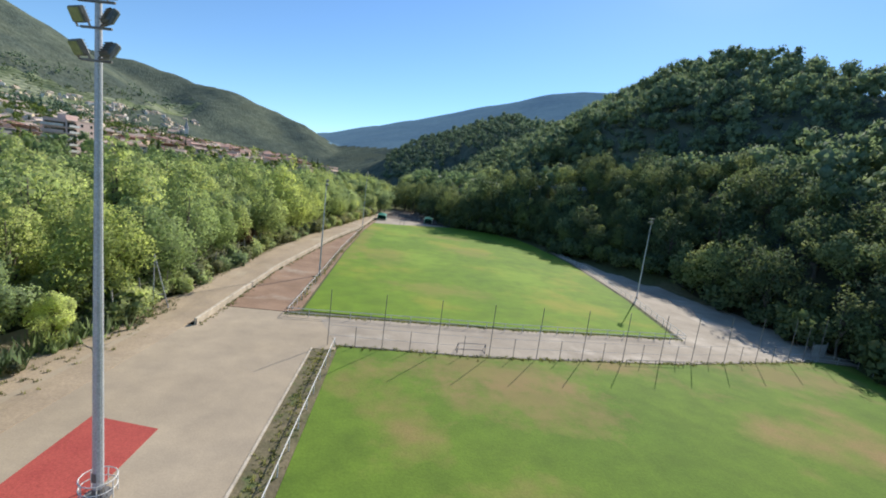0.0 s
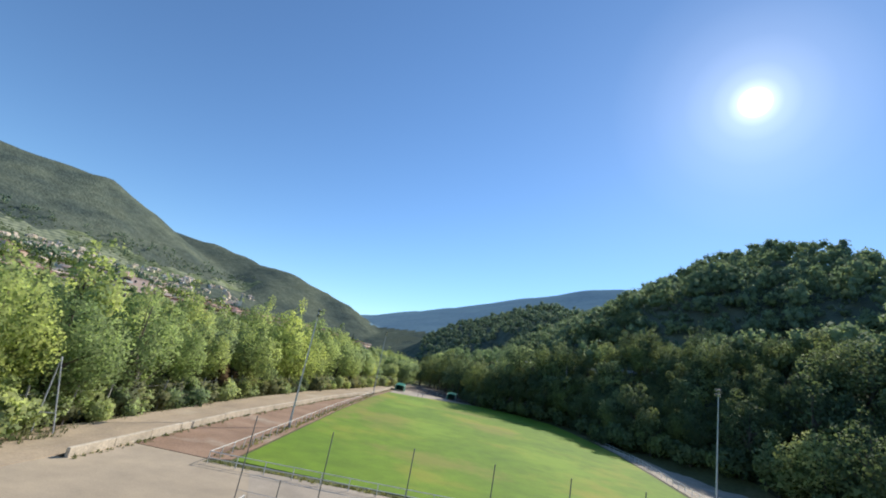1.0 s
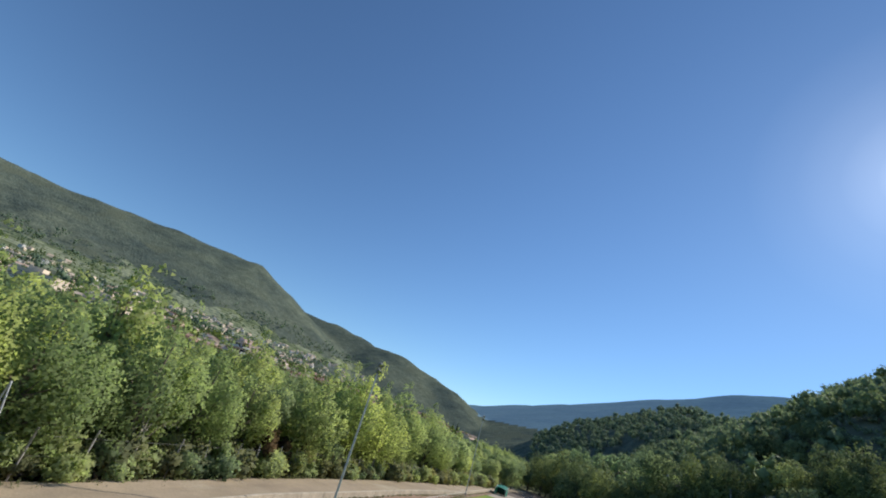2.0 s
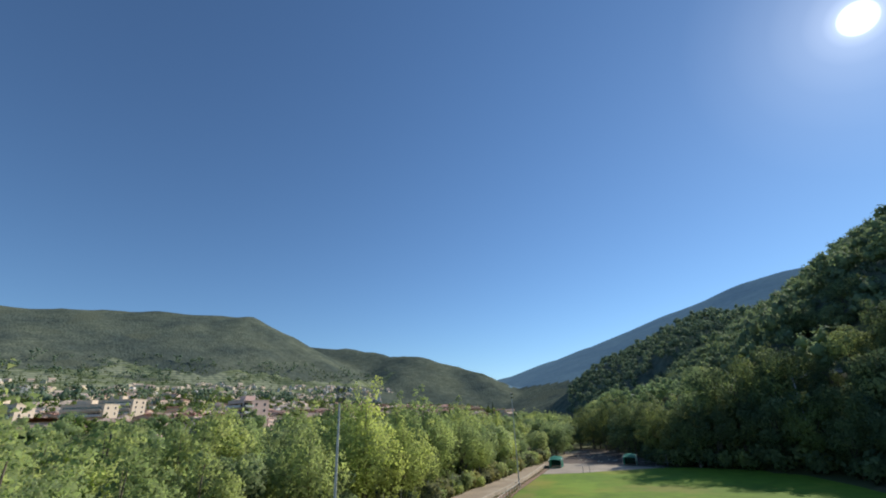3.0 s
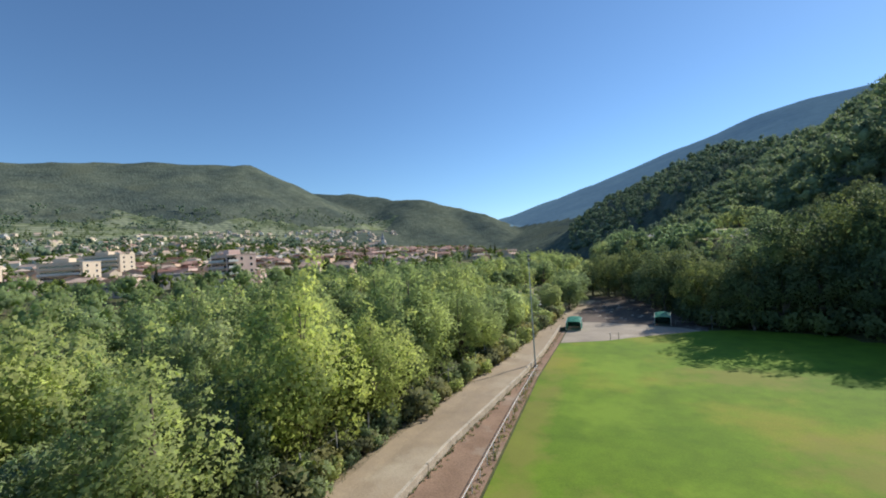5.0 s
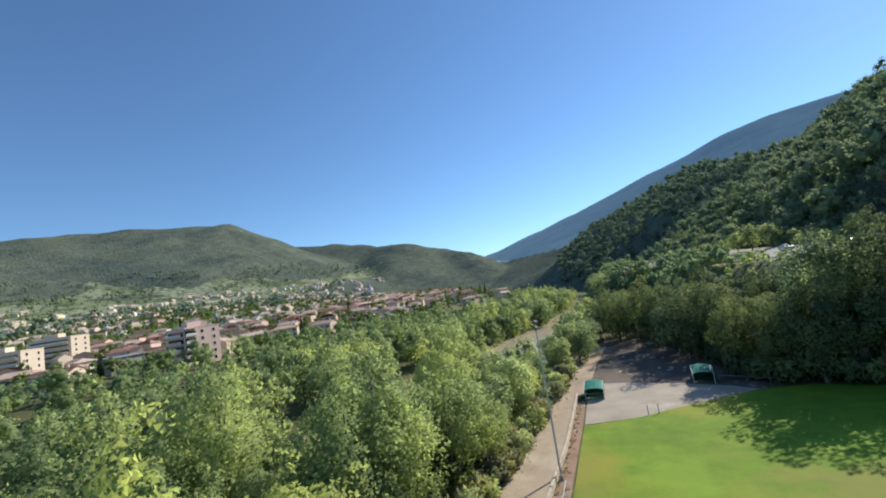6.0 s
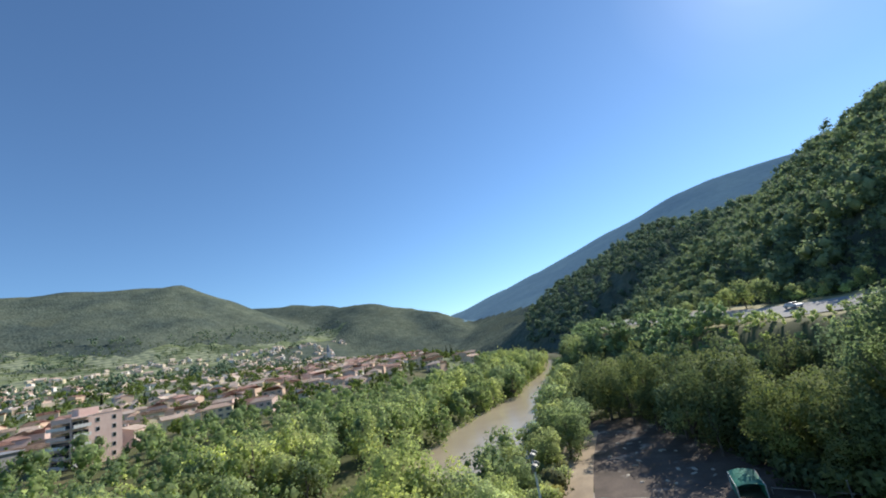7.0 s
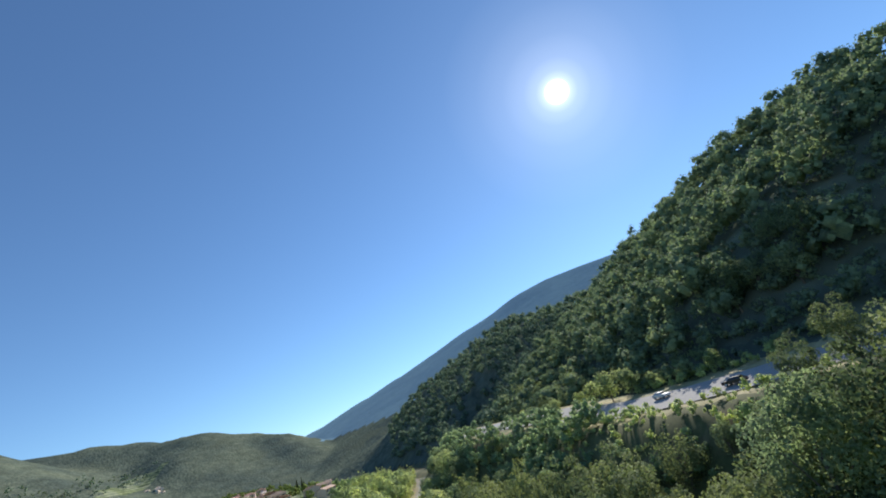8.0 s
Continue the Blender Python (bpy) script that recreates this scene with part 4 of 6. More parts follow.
def far_woods(name, places, low, high, leaf, label, seed, count=110, size=1.0, wide=1.0, soft=False, grown_to=None):
    """Woods that nobody could count, as one mesh of many uneven crowns."""
    rng = np.random.RandomState(seed)
    vs, fs, ns, n = [], [], [], 0
    zs = land(np.array([p[0] for p in places]), np.array([p[1] for p in places]))
    for (x, y), z in zip(places, zs):
        h = (low + (high - low) * rng.uniform() ** 1.4) * (grown_to(x, y) if grown_to else 1.0)
        w = h * rng.uniform(0.28, 0.42) * wide
        if soft:
            v, f, o = soft_crown(rng, x, y, z, h, w, count, size * h / 12, 0.7 if rng.uniform() < 0.25 else 0.0)
        else:
            blobs = [(x + rng.normal() * w * 0.55, y + rng.normal() * w * 0.55, z + h * rng.uniform(0.3, 0.9), w * rng.uniform(0.3, 0.6)) for _ in range(8)]
            v, f, o = leaf_cloud(rng, blobs, count, size * h / 12, 0.7)
        vs.append(v)
        fs.append(f + n)
        ns.append(o)
        n += len(v)
    ob = new(name, mesh_from(name, np.concatenate(vs), np.concatenate(fs), np.concatenate(ns), leaf))
    return tagged(ob, label, "woods", kind="stuff")


def clear_of_road(x, y, d):
    return near_road(x, y) > d


def grid_places(seed, box, step, allowed):
    r = random.Random(seed)
    out = []
    y = box[2]
    while y < box[3]:
        x = box[0]
        while x < box[1]:
            a, b = x + r.uniform(-0.45, 0.45) * step, y + r.uniform(-0.45, 0.45) * step
            if allowed(a, b):
                out.append((a, b))
            x += step
        y += step
    return out


near_slope = grid_places(21, (40, 216, 0, 460), 7.2, lambda x, y: clear_of_road(x, y, 15 if y > 188 else 9) and not (x < 88 and y < 180) and (y < 182 or x > float(np.interp(y, [p[1] for p in ROAD_RIGHT], [p[0] for p in ROAD_RIGHT]))))
far_woods("hillside_woods", near_slope, 6, 16, M_LEAF_HILL, "dense dark woods covering the steep hillside", 31, 250, 0.74, 1.35, True, lambda x, y: float(np.interp(near_road(x, y), [9, 15, 26], [0.3, 0.45, 1.0])) if y > 188 else 1.0)
rock_scrub = grid_places(34, (30, 150, 120, 340), 4.3, lambda x, y: 11 < near_road(x, y) < 48 and (y < 182 or x > float(np.interp(y, [p[1] for p in ROAD_RIGHT], [p[0] for p in ROAD_RIGHT]))) and not (x < 88 and y < 180))
far_woods("hillside_scrub", rock_scrub, 2.5, 5.5, M_LEAF_HILL, "low dark trees and scrub on the steep bank above the road", 44, 90, 1.1, 1.6, True, lambda x, y: float(np.interp(near_road(x, y), [11, 16, 22], [0.3, 0.6, 1.0])))


def below_road(x, y):
    return float(along(ROAD_RIGHT, np.array([float(x)]), np.array([float(y)]))[2][0]) < 0


low_slope = grid_places(22, (6, 70, 196, 262), 2.6, lambda x, y: 8 < near_road(x, y) < 26 and x > bank_x(y, 1) + 4 and (below_road(x, y) or near_road(x, y) > 11))
far_woods("slope_scrub", [p for k, p in enumerate(low_slope) if near_road(*p) < 11 and (k % 2 or not below_road(*p))], 0.6, 1.4, M_LEAF_DRY, "dry scrub and grass tufts beside the road", 32, 45, 2.0)
far_woods("slope_bushes", [p for k, p in enumerate(low_slope) if 8.5 <= near_road(*p) < 18 and k % 5], 1.1, 2.9, M_LEAF_PALE, "grey green bushes on the slope below the road", 38, 90, 1.5, 1.5, True)
far_woods("slope_small_trees", [p for k, p in enumerate(low_slope) if near_road(*p) >= 18 and k % 3], 2.4, 5.0, M_LEAF_PALE, "small grey green trees low on the road slope", 41, 120, 1.0, 1.4, True)
mound = grid_places(35, (26, 54, 236, 292), 2.1, lambda x, y: 6.3 < near_road(x, y) < 11 and below_road(x, y))
far_woods("roadside_bushes", mound, 1.6, 3.3, M_LEAF_PALE, "grey green bushes along the lower edge of the road", 45, 90, 1.3, 1.5, True)
thicket = grid_places(27, (0, 60, 250, 560), 4.2, lambda x, y: 7.5 < near_road(x, y) < 26 and x > bank_x(y, 1) + 4 and below_road(x, y))
far_woods("slope_thicket", thicket, 4.5, 7.5, M_LEAF_PALE, "grey green thicket of small trees below the road", 37, 120, 1.1, 1.3, True)
bushes = grid_places(29, (-75, -10, 60, 480), 2.6, lambda x, y: bank_x(y, -1) - 4.5 < x < bank_x(y, -1) + 0.3 or (y > 196 and bank_x(y, 1) - 0.3 < x < bank_x(y, 1) + 4))
far_woods("bank_bushes", bushes, 1.6, 4.0, M_LEAF_WILLOW, "willow bushes along the banks of the river", 40, 60, 1.2)
spur = grid_places(28, (24, 150, 400, 660), 9.5, lambda x, y: clear_of_road(x, y, 12) and height(x, y) > 6)
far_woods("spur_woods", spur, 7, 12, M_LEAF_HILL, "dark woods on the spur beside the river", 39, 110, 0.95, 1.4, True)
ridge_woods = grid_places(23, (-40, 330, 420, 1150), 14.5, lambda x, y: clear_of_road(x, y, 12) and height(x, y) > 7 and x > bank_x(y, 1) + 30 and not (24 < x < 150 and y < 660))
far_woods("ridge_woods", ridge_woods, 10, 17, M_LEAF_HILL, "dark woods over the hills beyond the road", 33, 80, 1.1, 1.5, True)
across = grid_places(24, (-420, -30, 90, 1100), 9, lambda x, y: bank_x(y, -1) - float(np.interp(y, [100, 250, 300, 375, 460, 600, 1100], [120, 105, 100, 75, 55, 55, 80])) < x < bank_x(y, -1) - 1.5)
far_woods("valley_woods", across, 6, 11.5, M_LEAF_VALLEY, "green riverside woods in front of the town", 34, 230, 0.74, 1.5, True)


# ---- floodlight masts ----
def floodlight(parent, at, turn, tilt, size):
    lampset = box_part("floodlight", (size, 0.28, size * 0.85), (0, 0, 0), M_LAMP_BODY, parent, "grey floodlight with a greenish glass front", 0.05)
    lampset.matrix_basis = pose(*at, -tilt, 0, turn)
    box_part("glass", (size * 0.86, 0.03, size * 0.7), (0, -0.155, 0), M_LAMP_GLASS, lampset)
    bm = bmesh.new()
    for k in range(5):
        add_box(bm, (size * 0.8, 0.1, 0.02), (0, 0.18, (k - 2) * size * 0.16))
    part("cooling_fins", bm, M_STEEL_DARK, lampset)
    bm = bmesh.new()
    for s in (-1, 1):
        add_box(bm, (0.03, 0.08, size * 0.6), (s * (size * 0.5 + 0.03), 0.0, -size * 0.3))
    add_box(bm, (size + 0.1, 0.08, 0.03), (0, 0, -size * 0.6))
    part("bracket", bm, M_STEEL_DARK, lampset)
    return lampset


def mast(place, h, r, levels, facing, label, cage=False, size=0.8):
    base = thing("floodlight_mast", (*place, height(*place)), label, "floodlight mast", "floodlight masts", facing)
    bm = bmesh.new()
    add_tube(bm, (0, 0, 0), (0, 0, h * 0.5), r, r * 0.78, 12)
    add_tube(bm, (0, 0, h * 0.5 - 0.15), (0, 0, h), r * 0.76, r * 0.5, 12)
    part("pole", bm, M_STEEL, base)
    bm = bmesh.new()
    add_tube(bm, (0, 0, 0), (0, 0, 0.08), r * 2.4, r * 2.4, 12)
    for k in range(6):
        a = k * math.pi / 3
        add_tube(bm, (r * 1.9 * math.cos(a), r * 1.9 * math.sin(a), 0.08), (r * 1.9 * math.cos(a), r * 1.9 * math.sin(a), 0.2), 0.03, 0.03, 6)
    part("base_plate", bm, M_STEEL_DARK, base)
    tube_part("collar", (0, 0, 0.05), (0, 0, 0.5), r * 1.12, M_STEEL_DARK, base, rb=r * 1.05, sides=12)
    box_part("hatch", (r * 0.9, 0.03, 0.5), (0, -r * 0.98, 1.2), M_STEEL_DARK, base)
    for z, spread, pairs in levels:
        box_part("crossbar", (spread * 2, 0.1, 0.1), (0, -r * 0.4, z), M_STEEL_DARK, base, bevel=0.01)
        for k, (turn, tilt) in enumerate(pairs):
            off = -spread + 2 * spread * k / max(1, len(pairs) - 1)
            floodlight(base, (off, -0.1 - r * 0.4, z + 0.6 * size), turn, tilt, size)
    if cage:
        bm = bmesh.new()
        n = 14
        for z in (0.6, 1.1):
            for k in range(n):
                a, b = 6.283 * k / n, 6.283 * (k + 1) / n
                add_tube(bm, (0.85 * math.cos(a), 0.85 * math.sin(a), z), (0.85 * math.cos(b), 0.85 * math.sin(b), z), 0.03, None, 5, False)
        for k in range(0, n, 2):
            a = 6.283 * k / n
            add_tube(bm, (0.85 * math.cos(a), 0.85 * math.sin(a), 0), (0.85 * math.cos(a), 0.85 * math.sin(a), 1.1), 0.03, None, 5)
        part("guard_ring", bm, M_WHITE, base, "white tubular guard ring")
    return base


mast((-13.4, 20.9), 24.6, 0.27, [(22.0, 0.75, [(-20, -28), (160, -28)]), (23.4, 0.75, [(-15, -25), (150, -25)]), (24.5, 0.9, [(-10, -25), (20, -25), (170, -25)])], -10,
     "tall grey steel floodlight mast beside the yard", True)
for place, turn, tall in (((-12.5, 73.7), 95, 16.2), ((-12.7, 146.4), 85, 18.4), ((49.9, 80.9), -85, 16.2), ((50.5, 171.4), -95, 16.6)):
    mast(place, tall, 0.14, [(tall - 0.7, 0.38, [(-20, -30), (20, -30)]), (tall, 0.38, [(-15, -30), (15, -30)])], turn, "slim grey floodlight mast at the edge of the field", size=0.4)



# ---- fences ----
def rail_fence(points, label, group, h=1.05, gap=2.5, material=M_WHITE, mesh=False, second=True):
    base = thing("rail_fence", (*points[0], 0), label, "fence", group)
    o = Vector((*points[0], 0))
    post = None
    for a, b in zip(points, points[1:]):
        a, b = Vector((*a, 0)), Vector((*b, 0))
        count = max(1, round((b - a).length / gap))
        for z in (h, h * 0.5) if second else (h,):
            tube_part("rail", a - o + Vector((0, 0, z)), b - o + Vector((0, 0, z)), 0.036, material, base, sides=6)
        for k in range(count + (1 if b == Vector((*points[-1], 0)) else 0)):
            at = a.lerp(b, k / count) - o
            if post is None:
                post = tube_part("post", (0, 0, -0.2), (0, 0, h), 0.04, material, base, sides=6)
                post.location = at
            else:
                p = new("post", post.data)
                p.parent, p.location = base, at
    return base


rail_fence([(-11.9, 51.6), (-12.1, 73.0), (-12.6, 100), (-12.4, 130), (-12.0, 144)], "white tubular railing between gravel strip and field", "field railings", second=False)
rail_fence([(-11.9, 51.6), (16, 53.3), (43.6, 55.9)], "white double railing at the near edge of the field", "field railings")
rail_fence([(43.6, 55.9), (47.6, 79), (51.2, 112), (50.5, 128)], "white railing beside the gravel road", "field railings")
rail_fence([(-4.7, -20), (-4.8, 43.2)], "white railing along the worn field", "field railings", second=False)
rail_fence([(61.6, 52.6), (66.4, 51.2), (63.2, 40.5), (63, -20)], "grey railing at the far side of the worn field", "field railings", material=M_CONCRETE_GREY)

STOP = [(-5.6, 43.7), (0.2, 43.6), (6.2, 43.7), (12.1, 44.0), (17.8, 44.7), (23.5, 45.4), (28.9, 46.1), (34.0, 46.7), (38.8, 47.6), (44.2, 48.8), (49.6, 49.9), (55.6, 51.2), (61.8, 52.8)]
stop = thing("ball_stop_fence", (0, 0, 0), "tall thin steel posts of a ball stop fence behind the field", "fence")
tall = tube_part("tall_post", (0, 0, -0.3), (0, 0, 6.1), 0.04, M_STEEL_DARK, stop, sides=7)
tall.location = (*STOP[0], 0)
short = None
for a, b in zip(STOP, STOP[1:]):
    p = new("tall_post", tall.data)
    p.parent, p.location = stop, (*b, 0)
    mid = ((a[0] + b[0]) / 2, (a[1] + b[1]) / 2, 0)
    if short is None:
        short = tube_part("short_post", (0, 0, -0.3), (0, 0, 2.3), 0.035, M_STEEL_DARK, stop, sides=7)
        short.location = mid
    else:
        p = new("short_post", short.data)
        p.parent, p.location = stop, mid
    for z in (0.1, 1.15, 2.25):
        tube_part("wire", (*a, z), (*b, z), 0.012, M_STEEL, stop, sides=4)

link = thing("chain_link_fence", (0, 0, 0), "old chain link fence with leaning grey concrete posts", "fence")
post = None
r = random.Random(4)
prev = None
y = 44.0
while y < 186:
    x = track_left(y) - 1.2
    z = height(x, y)
    lean = pose(x, y, z, r.uniform(-4, 9), r.uniform(-6, 6), r.uniform(0, 40))
    if post is None:
        bm = bmesh.new()
        add_box(bm, (0.13, 0.13, 4.2), (0, 0, 1.8), bevel=0.015)
        post = part("fence_post", bm, M_CONCRETE_GREY, link)
        post.matrix_basis = lean
    else:
        p = new("fence_post", post.data)
        p.parent = link
        p.matrix_basis = lean
    if prev:
        for h in (0.6, 1.8, 3.2):
            tube_part("wire", (prev[0], prev[1], prev[2] + h), (x, y, z + h), 0.012, M_STEEL_DARK, link, sides=4)
    prev = (x, y, z)
    y += 4.6

# low wall along the track
wall = thing("low_wall", (0, 0, 0), "low weathered concrete wall holding the dirt track", "wall")
tagged(wall, kind="structure")
r = random.Random(3)
for a, b in zip(LAND_WALL, LAND_WALL[1:]):
    a, b = Vector((*a, 0)), Vector((*b, 0))
    count = max(1, round((b - a).length / 4.8))
    for k in range(count):
        p, q = a.lerp(b, k / count), a.lerp(b, (k + 1) / count)
        d = q - p
        bm = bmesh.new()
        add_box(bm, (d.length - 0.04, 0.32, 1.05 + r.uniform(-0.05, 0.07)), (0, 0, 0.22), bevel=0.03)
        seg = part("wall_section", bm, M_CONCRETE, wall)
        seg.matrix_basis = pose(*((p + q) / 2), r.uniform(-1.5, 1.5), 0, math.degrees(math.atan2(d.y, d.x)))

# A-shaped steel frame at the edge of the trees
frame_a = thing("steel_frame", (-26.3, 49.2, height(-26.3, 49.2)), "tall grey A shaped steel frame beside the trees", "steel frame", turn=35)
tube_part("leg", (-0.05, 0, 0), (0, 0, 6.6), 0.06, M_STEEL, frame_a)
tube_part("leg", (1.5, 0, 0), (0, 0, 6.6), 0.06, M_STEEL, frame_a)
tube_part("tie_bar", (-0.04, 0, 1.9), (1.07, 0, 1.9), 0.05, M_STEEL, frame_a)


def tufts(name, lines, spread, count, low, high, material, label, seed):
    """Grass and weeds along lines of places: many narrow upright blades in one mesh."""
    rng = np.random.RandomState(seed)
    lengths = [math.hypot(b[0] - a[0], b[1] - a[1]) for a, b in lines]
    verts, normals = [], []
    pick = rng.choice(len(lines), count, p=np.array(lengths) / sum(lengths))
    for k in pick:
        (ax, ay), (bx, by) = lines[k]
        u = rng.uniform()
        x, y = ax + (bx - ax) * u + rng.normal() * spread * 0.5, ay + (by - ay) * u + rng.normal() * spread * 0.5
        h = rng.uniform(low, high)
        for _ in range(7):
            a, lean = rng.uniform(0, 6.283), rng.uniform(0.1, 0.6) * h
            px, py = x + rng.normal() * 0.09, y + rng.normal() * 0.09
            w = 0.05 + 0.05 * h
            verts += [(px - w * math.sin(a), py + w * math.cos(a), -0.02), (px + w * math.sin(a), py - w * math.cos(a), -0.02), (px + lean * math.cos(a), py + lean * math.sin(a), h * rng.uniform(0.6, 1.0))]
            normals += [(0.3 * math.cos(a), 0.3 * math.sin(a), 0.9)] * 3
    verts = np.array(verts)
    verts[:, 2] += land(verts[:, 0], verts[:, 1])
    ob = new(name, mesh_from(name, verts, np.arange(len(verts)).reshape(-1, 3), np.array(normals), material))
    return tagged(ob, label, "weeds", kind="stuff")


M_GRASS = leaves("rank grass", (0.2, 0.21, 0.08), (0.36, 0.36, 0.16), 0.4)
tufts("ditch_weeds", [((-5.7, -25), (-5.7, 42))], 0.9, 900, 0.08, 0.28, M_GRASS, "rank weeds in the strip beside the kerb", 61)
tufts("wall_weeds", [((a[0] + 0.5, a[1]), (b[0] + 0.5, b[1])) for a, b in zip(LAND_WALL, LAND_WALL[1:])], 0.5, 420, 0.1, 0.35, M_LEAF_DRY, "dry weeds at the foot of the low wall", 62)
tufts("edge_grass", [((-12.2, 54), (-12.6, 100)), ((-12.6, 100), (-12.2, 144)), ((-11.5, 52.6), (16, 54.0)), ((16, 54.0), (43.4, 56.6)), ((-5, 43.5), (12, 43.8)), ((12, 43.8), (37, 46.9)), ((37, 46.9), (61.5, 52.5))], 0.6, 1500, 0.08, 0.3, M_GRASS, "uneven grass along the field railings", 63)
tufts("track_grass", [((track_left(y) + 0.4, y), (track_left(y + 8) + 0.4, y + 8)) for y in range(44, 200, 8)], 1.3, 1300, 0.25, 0.9, M_LEAF_DRY, "tall dry grass along the track", 64)
tufts("verge_grass", [((-27.5, 4), (-26.5, 30)), ((-26.5, 30), (-26.2, 46)), ((-30, 8), (-29, 34)), ((-33, 10), (-31, 30))], 2.6, 420, 0.1, 0.4, M_LEAF_DRY, "dry grass on the rough verge", 65)

# stones on the verge
M_STONE = surface("pale limestone", (0.42, 0.36, 0.28), (0.6, 0.53, 0.43), 1.5, 6.0, bump=0.8, bump_size=0.05)
r = random.Random(19)
stone_shapes = []
for k in range(3):
    bm = bmesh.new()
    bmesh.ops.create_icosphere(bm, subdivisions=2, radius=0.4)
    for v in bm.verts:
        v.co *= r.uniform(0.75, 1.1)
        v.co.z *= 0.65
    me = bpy.data.meshes.new("stone")
    bm.to_mesh(me)
    bm.free()
    me.materials.append(M_STONE)
    stone_shapes.append(me)
for k in range(26):
    x, y = r.uniform(-31, -26.4), r.choice((r.uniform(8, 20), r.uniform(36, 46)))
    heap = thing("stone", (x, y, height(x, y) + 0.08), "pale limestone rock lying on the dirt verge", "stone", "stones on the verge", r.uniform(0, 360))
    rock = new("rock", stone_shapes[k % 3])
    rock.parent = heap
    rock.scale = [r.uniform(0.4, 1.2)] * 3

# pale stones and clods in the shaded clearing
for k in range(30):
    x, y = r.uniform(-6, 12), r.uniform(193, 236)
    heap = thing("stone", (x, y, height(x, y) + 0.08), "pale rock lying on the shaded brown earth", "stone", "stones in the clearing", r.uniform(0, 360))
    rock = new("rock", stone_shapes[k % 3])
    rock.parent = heap
    rock.scale = (r.uniform(0.6, 2.2), r.uniform(0.5, 1.0), r.uniform(0.4, 0.9))

# reeds, dead trees and fallen branches beside the yard
tufts("reeds", [((-31, 5), (-29.5, 20)), ((-29.5, 20), (-29, 34)), ((-28.5, 36), (-27.5, 46))], 1.6, 420, 1.0, 2.6, M_LEAF_WILLOW, "tall green reeds at the edge of the verge", 66)
M_DEAD = surface("bleached dead wood", (0.34, 0.3, 0.25), (0.52, 0.47, 0.4), 1.0, 8.0, bump=0.6, bump_size=0.03)
for k, (x, y, h) in enumerate(((-30.6, 12.5, 5.0), (-31.5, 9.0, 6.0), (-29.2, 16.5, 4.0), (-30.2, 101, 9.5), (-28.4, 63, 7.0))):
    rng = np.random.RandomState(200 + k)
    dead = thing("dead_tree", (x, y, height(x, y)), "bare grey dead tree standing among the scrub", "tree", "dead trees", k * 70)
    tips = [(rng.normal() * 0.22 * h, rng.normal() * 0.22 * h, h * rng.uniform(0.55, 1.05)) for _ in range(16)]
    mesh_object("trunk", *trunk_mesh(rng, h, 0.9, tips), M_DEAD, dead, "bare forked trunk", True)
for k in range(9):
    x, y, turn = r.uniform(-29, -24.5), r.uniform(37, 46), r.uniform(0, 360)
    stick = thing("fallen_branch", (x, y, height(x, y) + 0.05), "dry fallen branch lying on the dirt", "branch", "fallen branches", turn)
    bm = bmesh.new()
    last = Vector((0, 0, 0))
    for j in range(4):
        nxt = last + Vector((r.uniform(0.3, 0.6), r.uniform(-0.15, 0.15), r.uniform(-0.01, 0.05)))
        add_tube(bm, last, nxt, 0.05 - j * 0.01, 0.04 - j * 0.01, 6)
        last = nxt
    part("stem", bm, M_DEAD, stick)


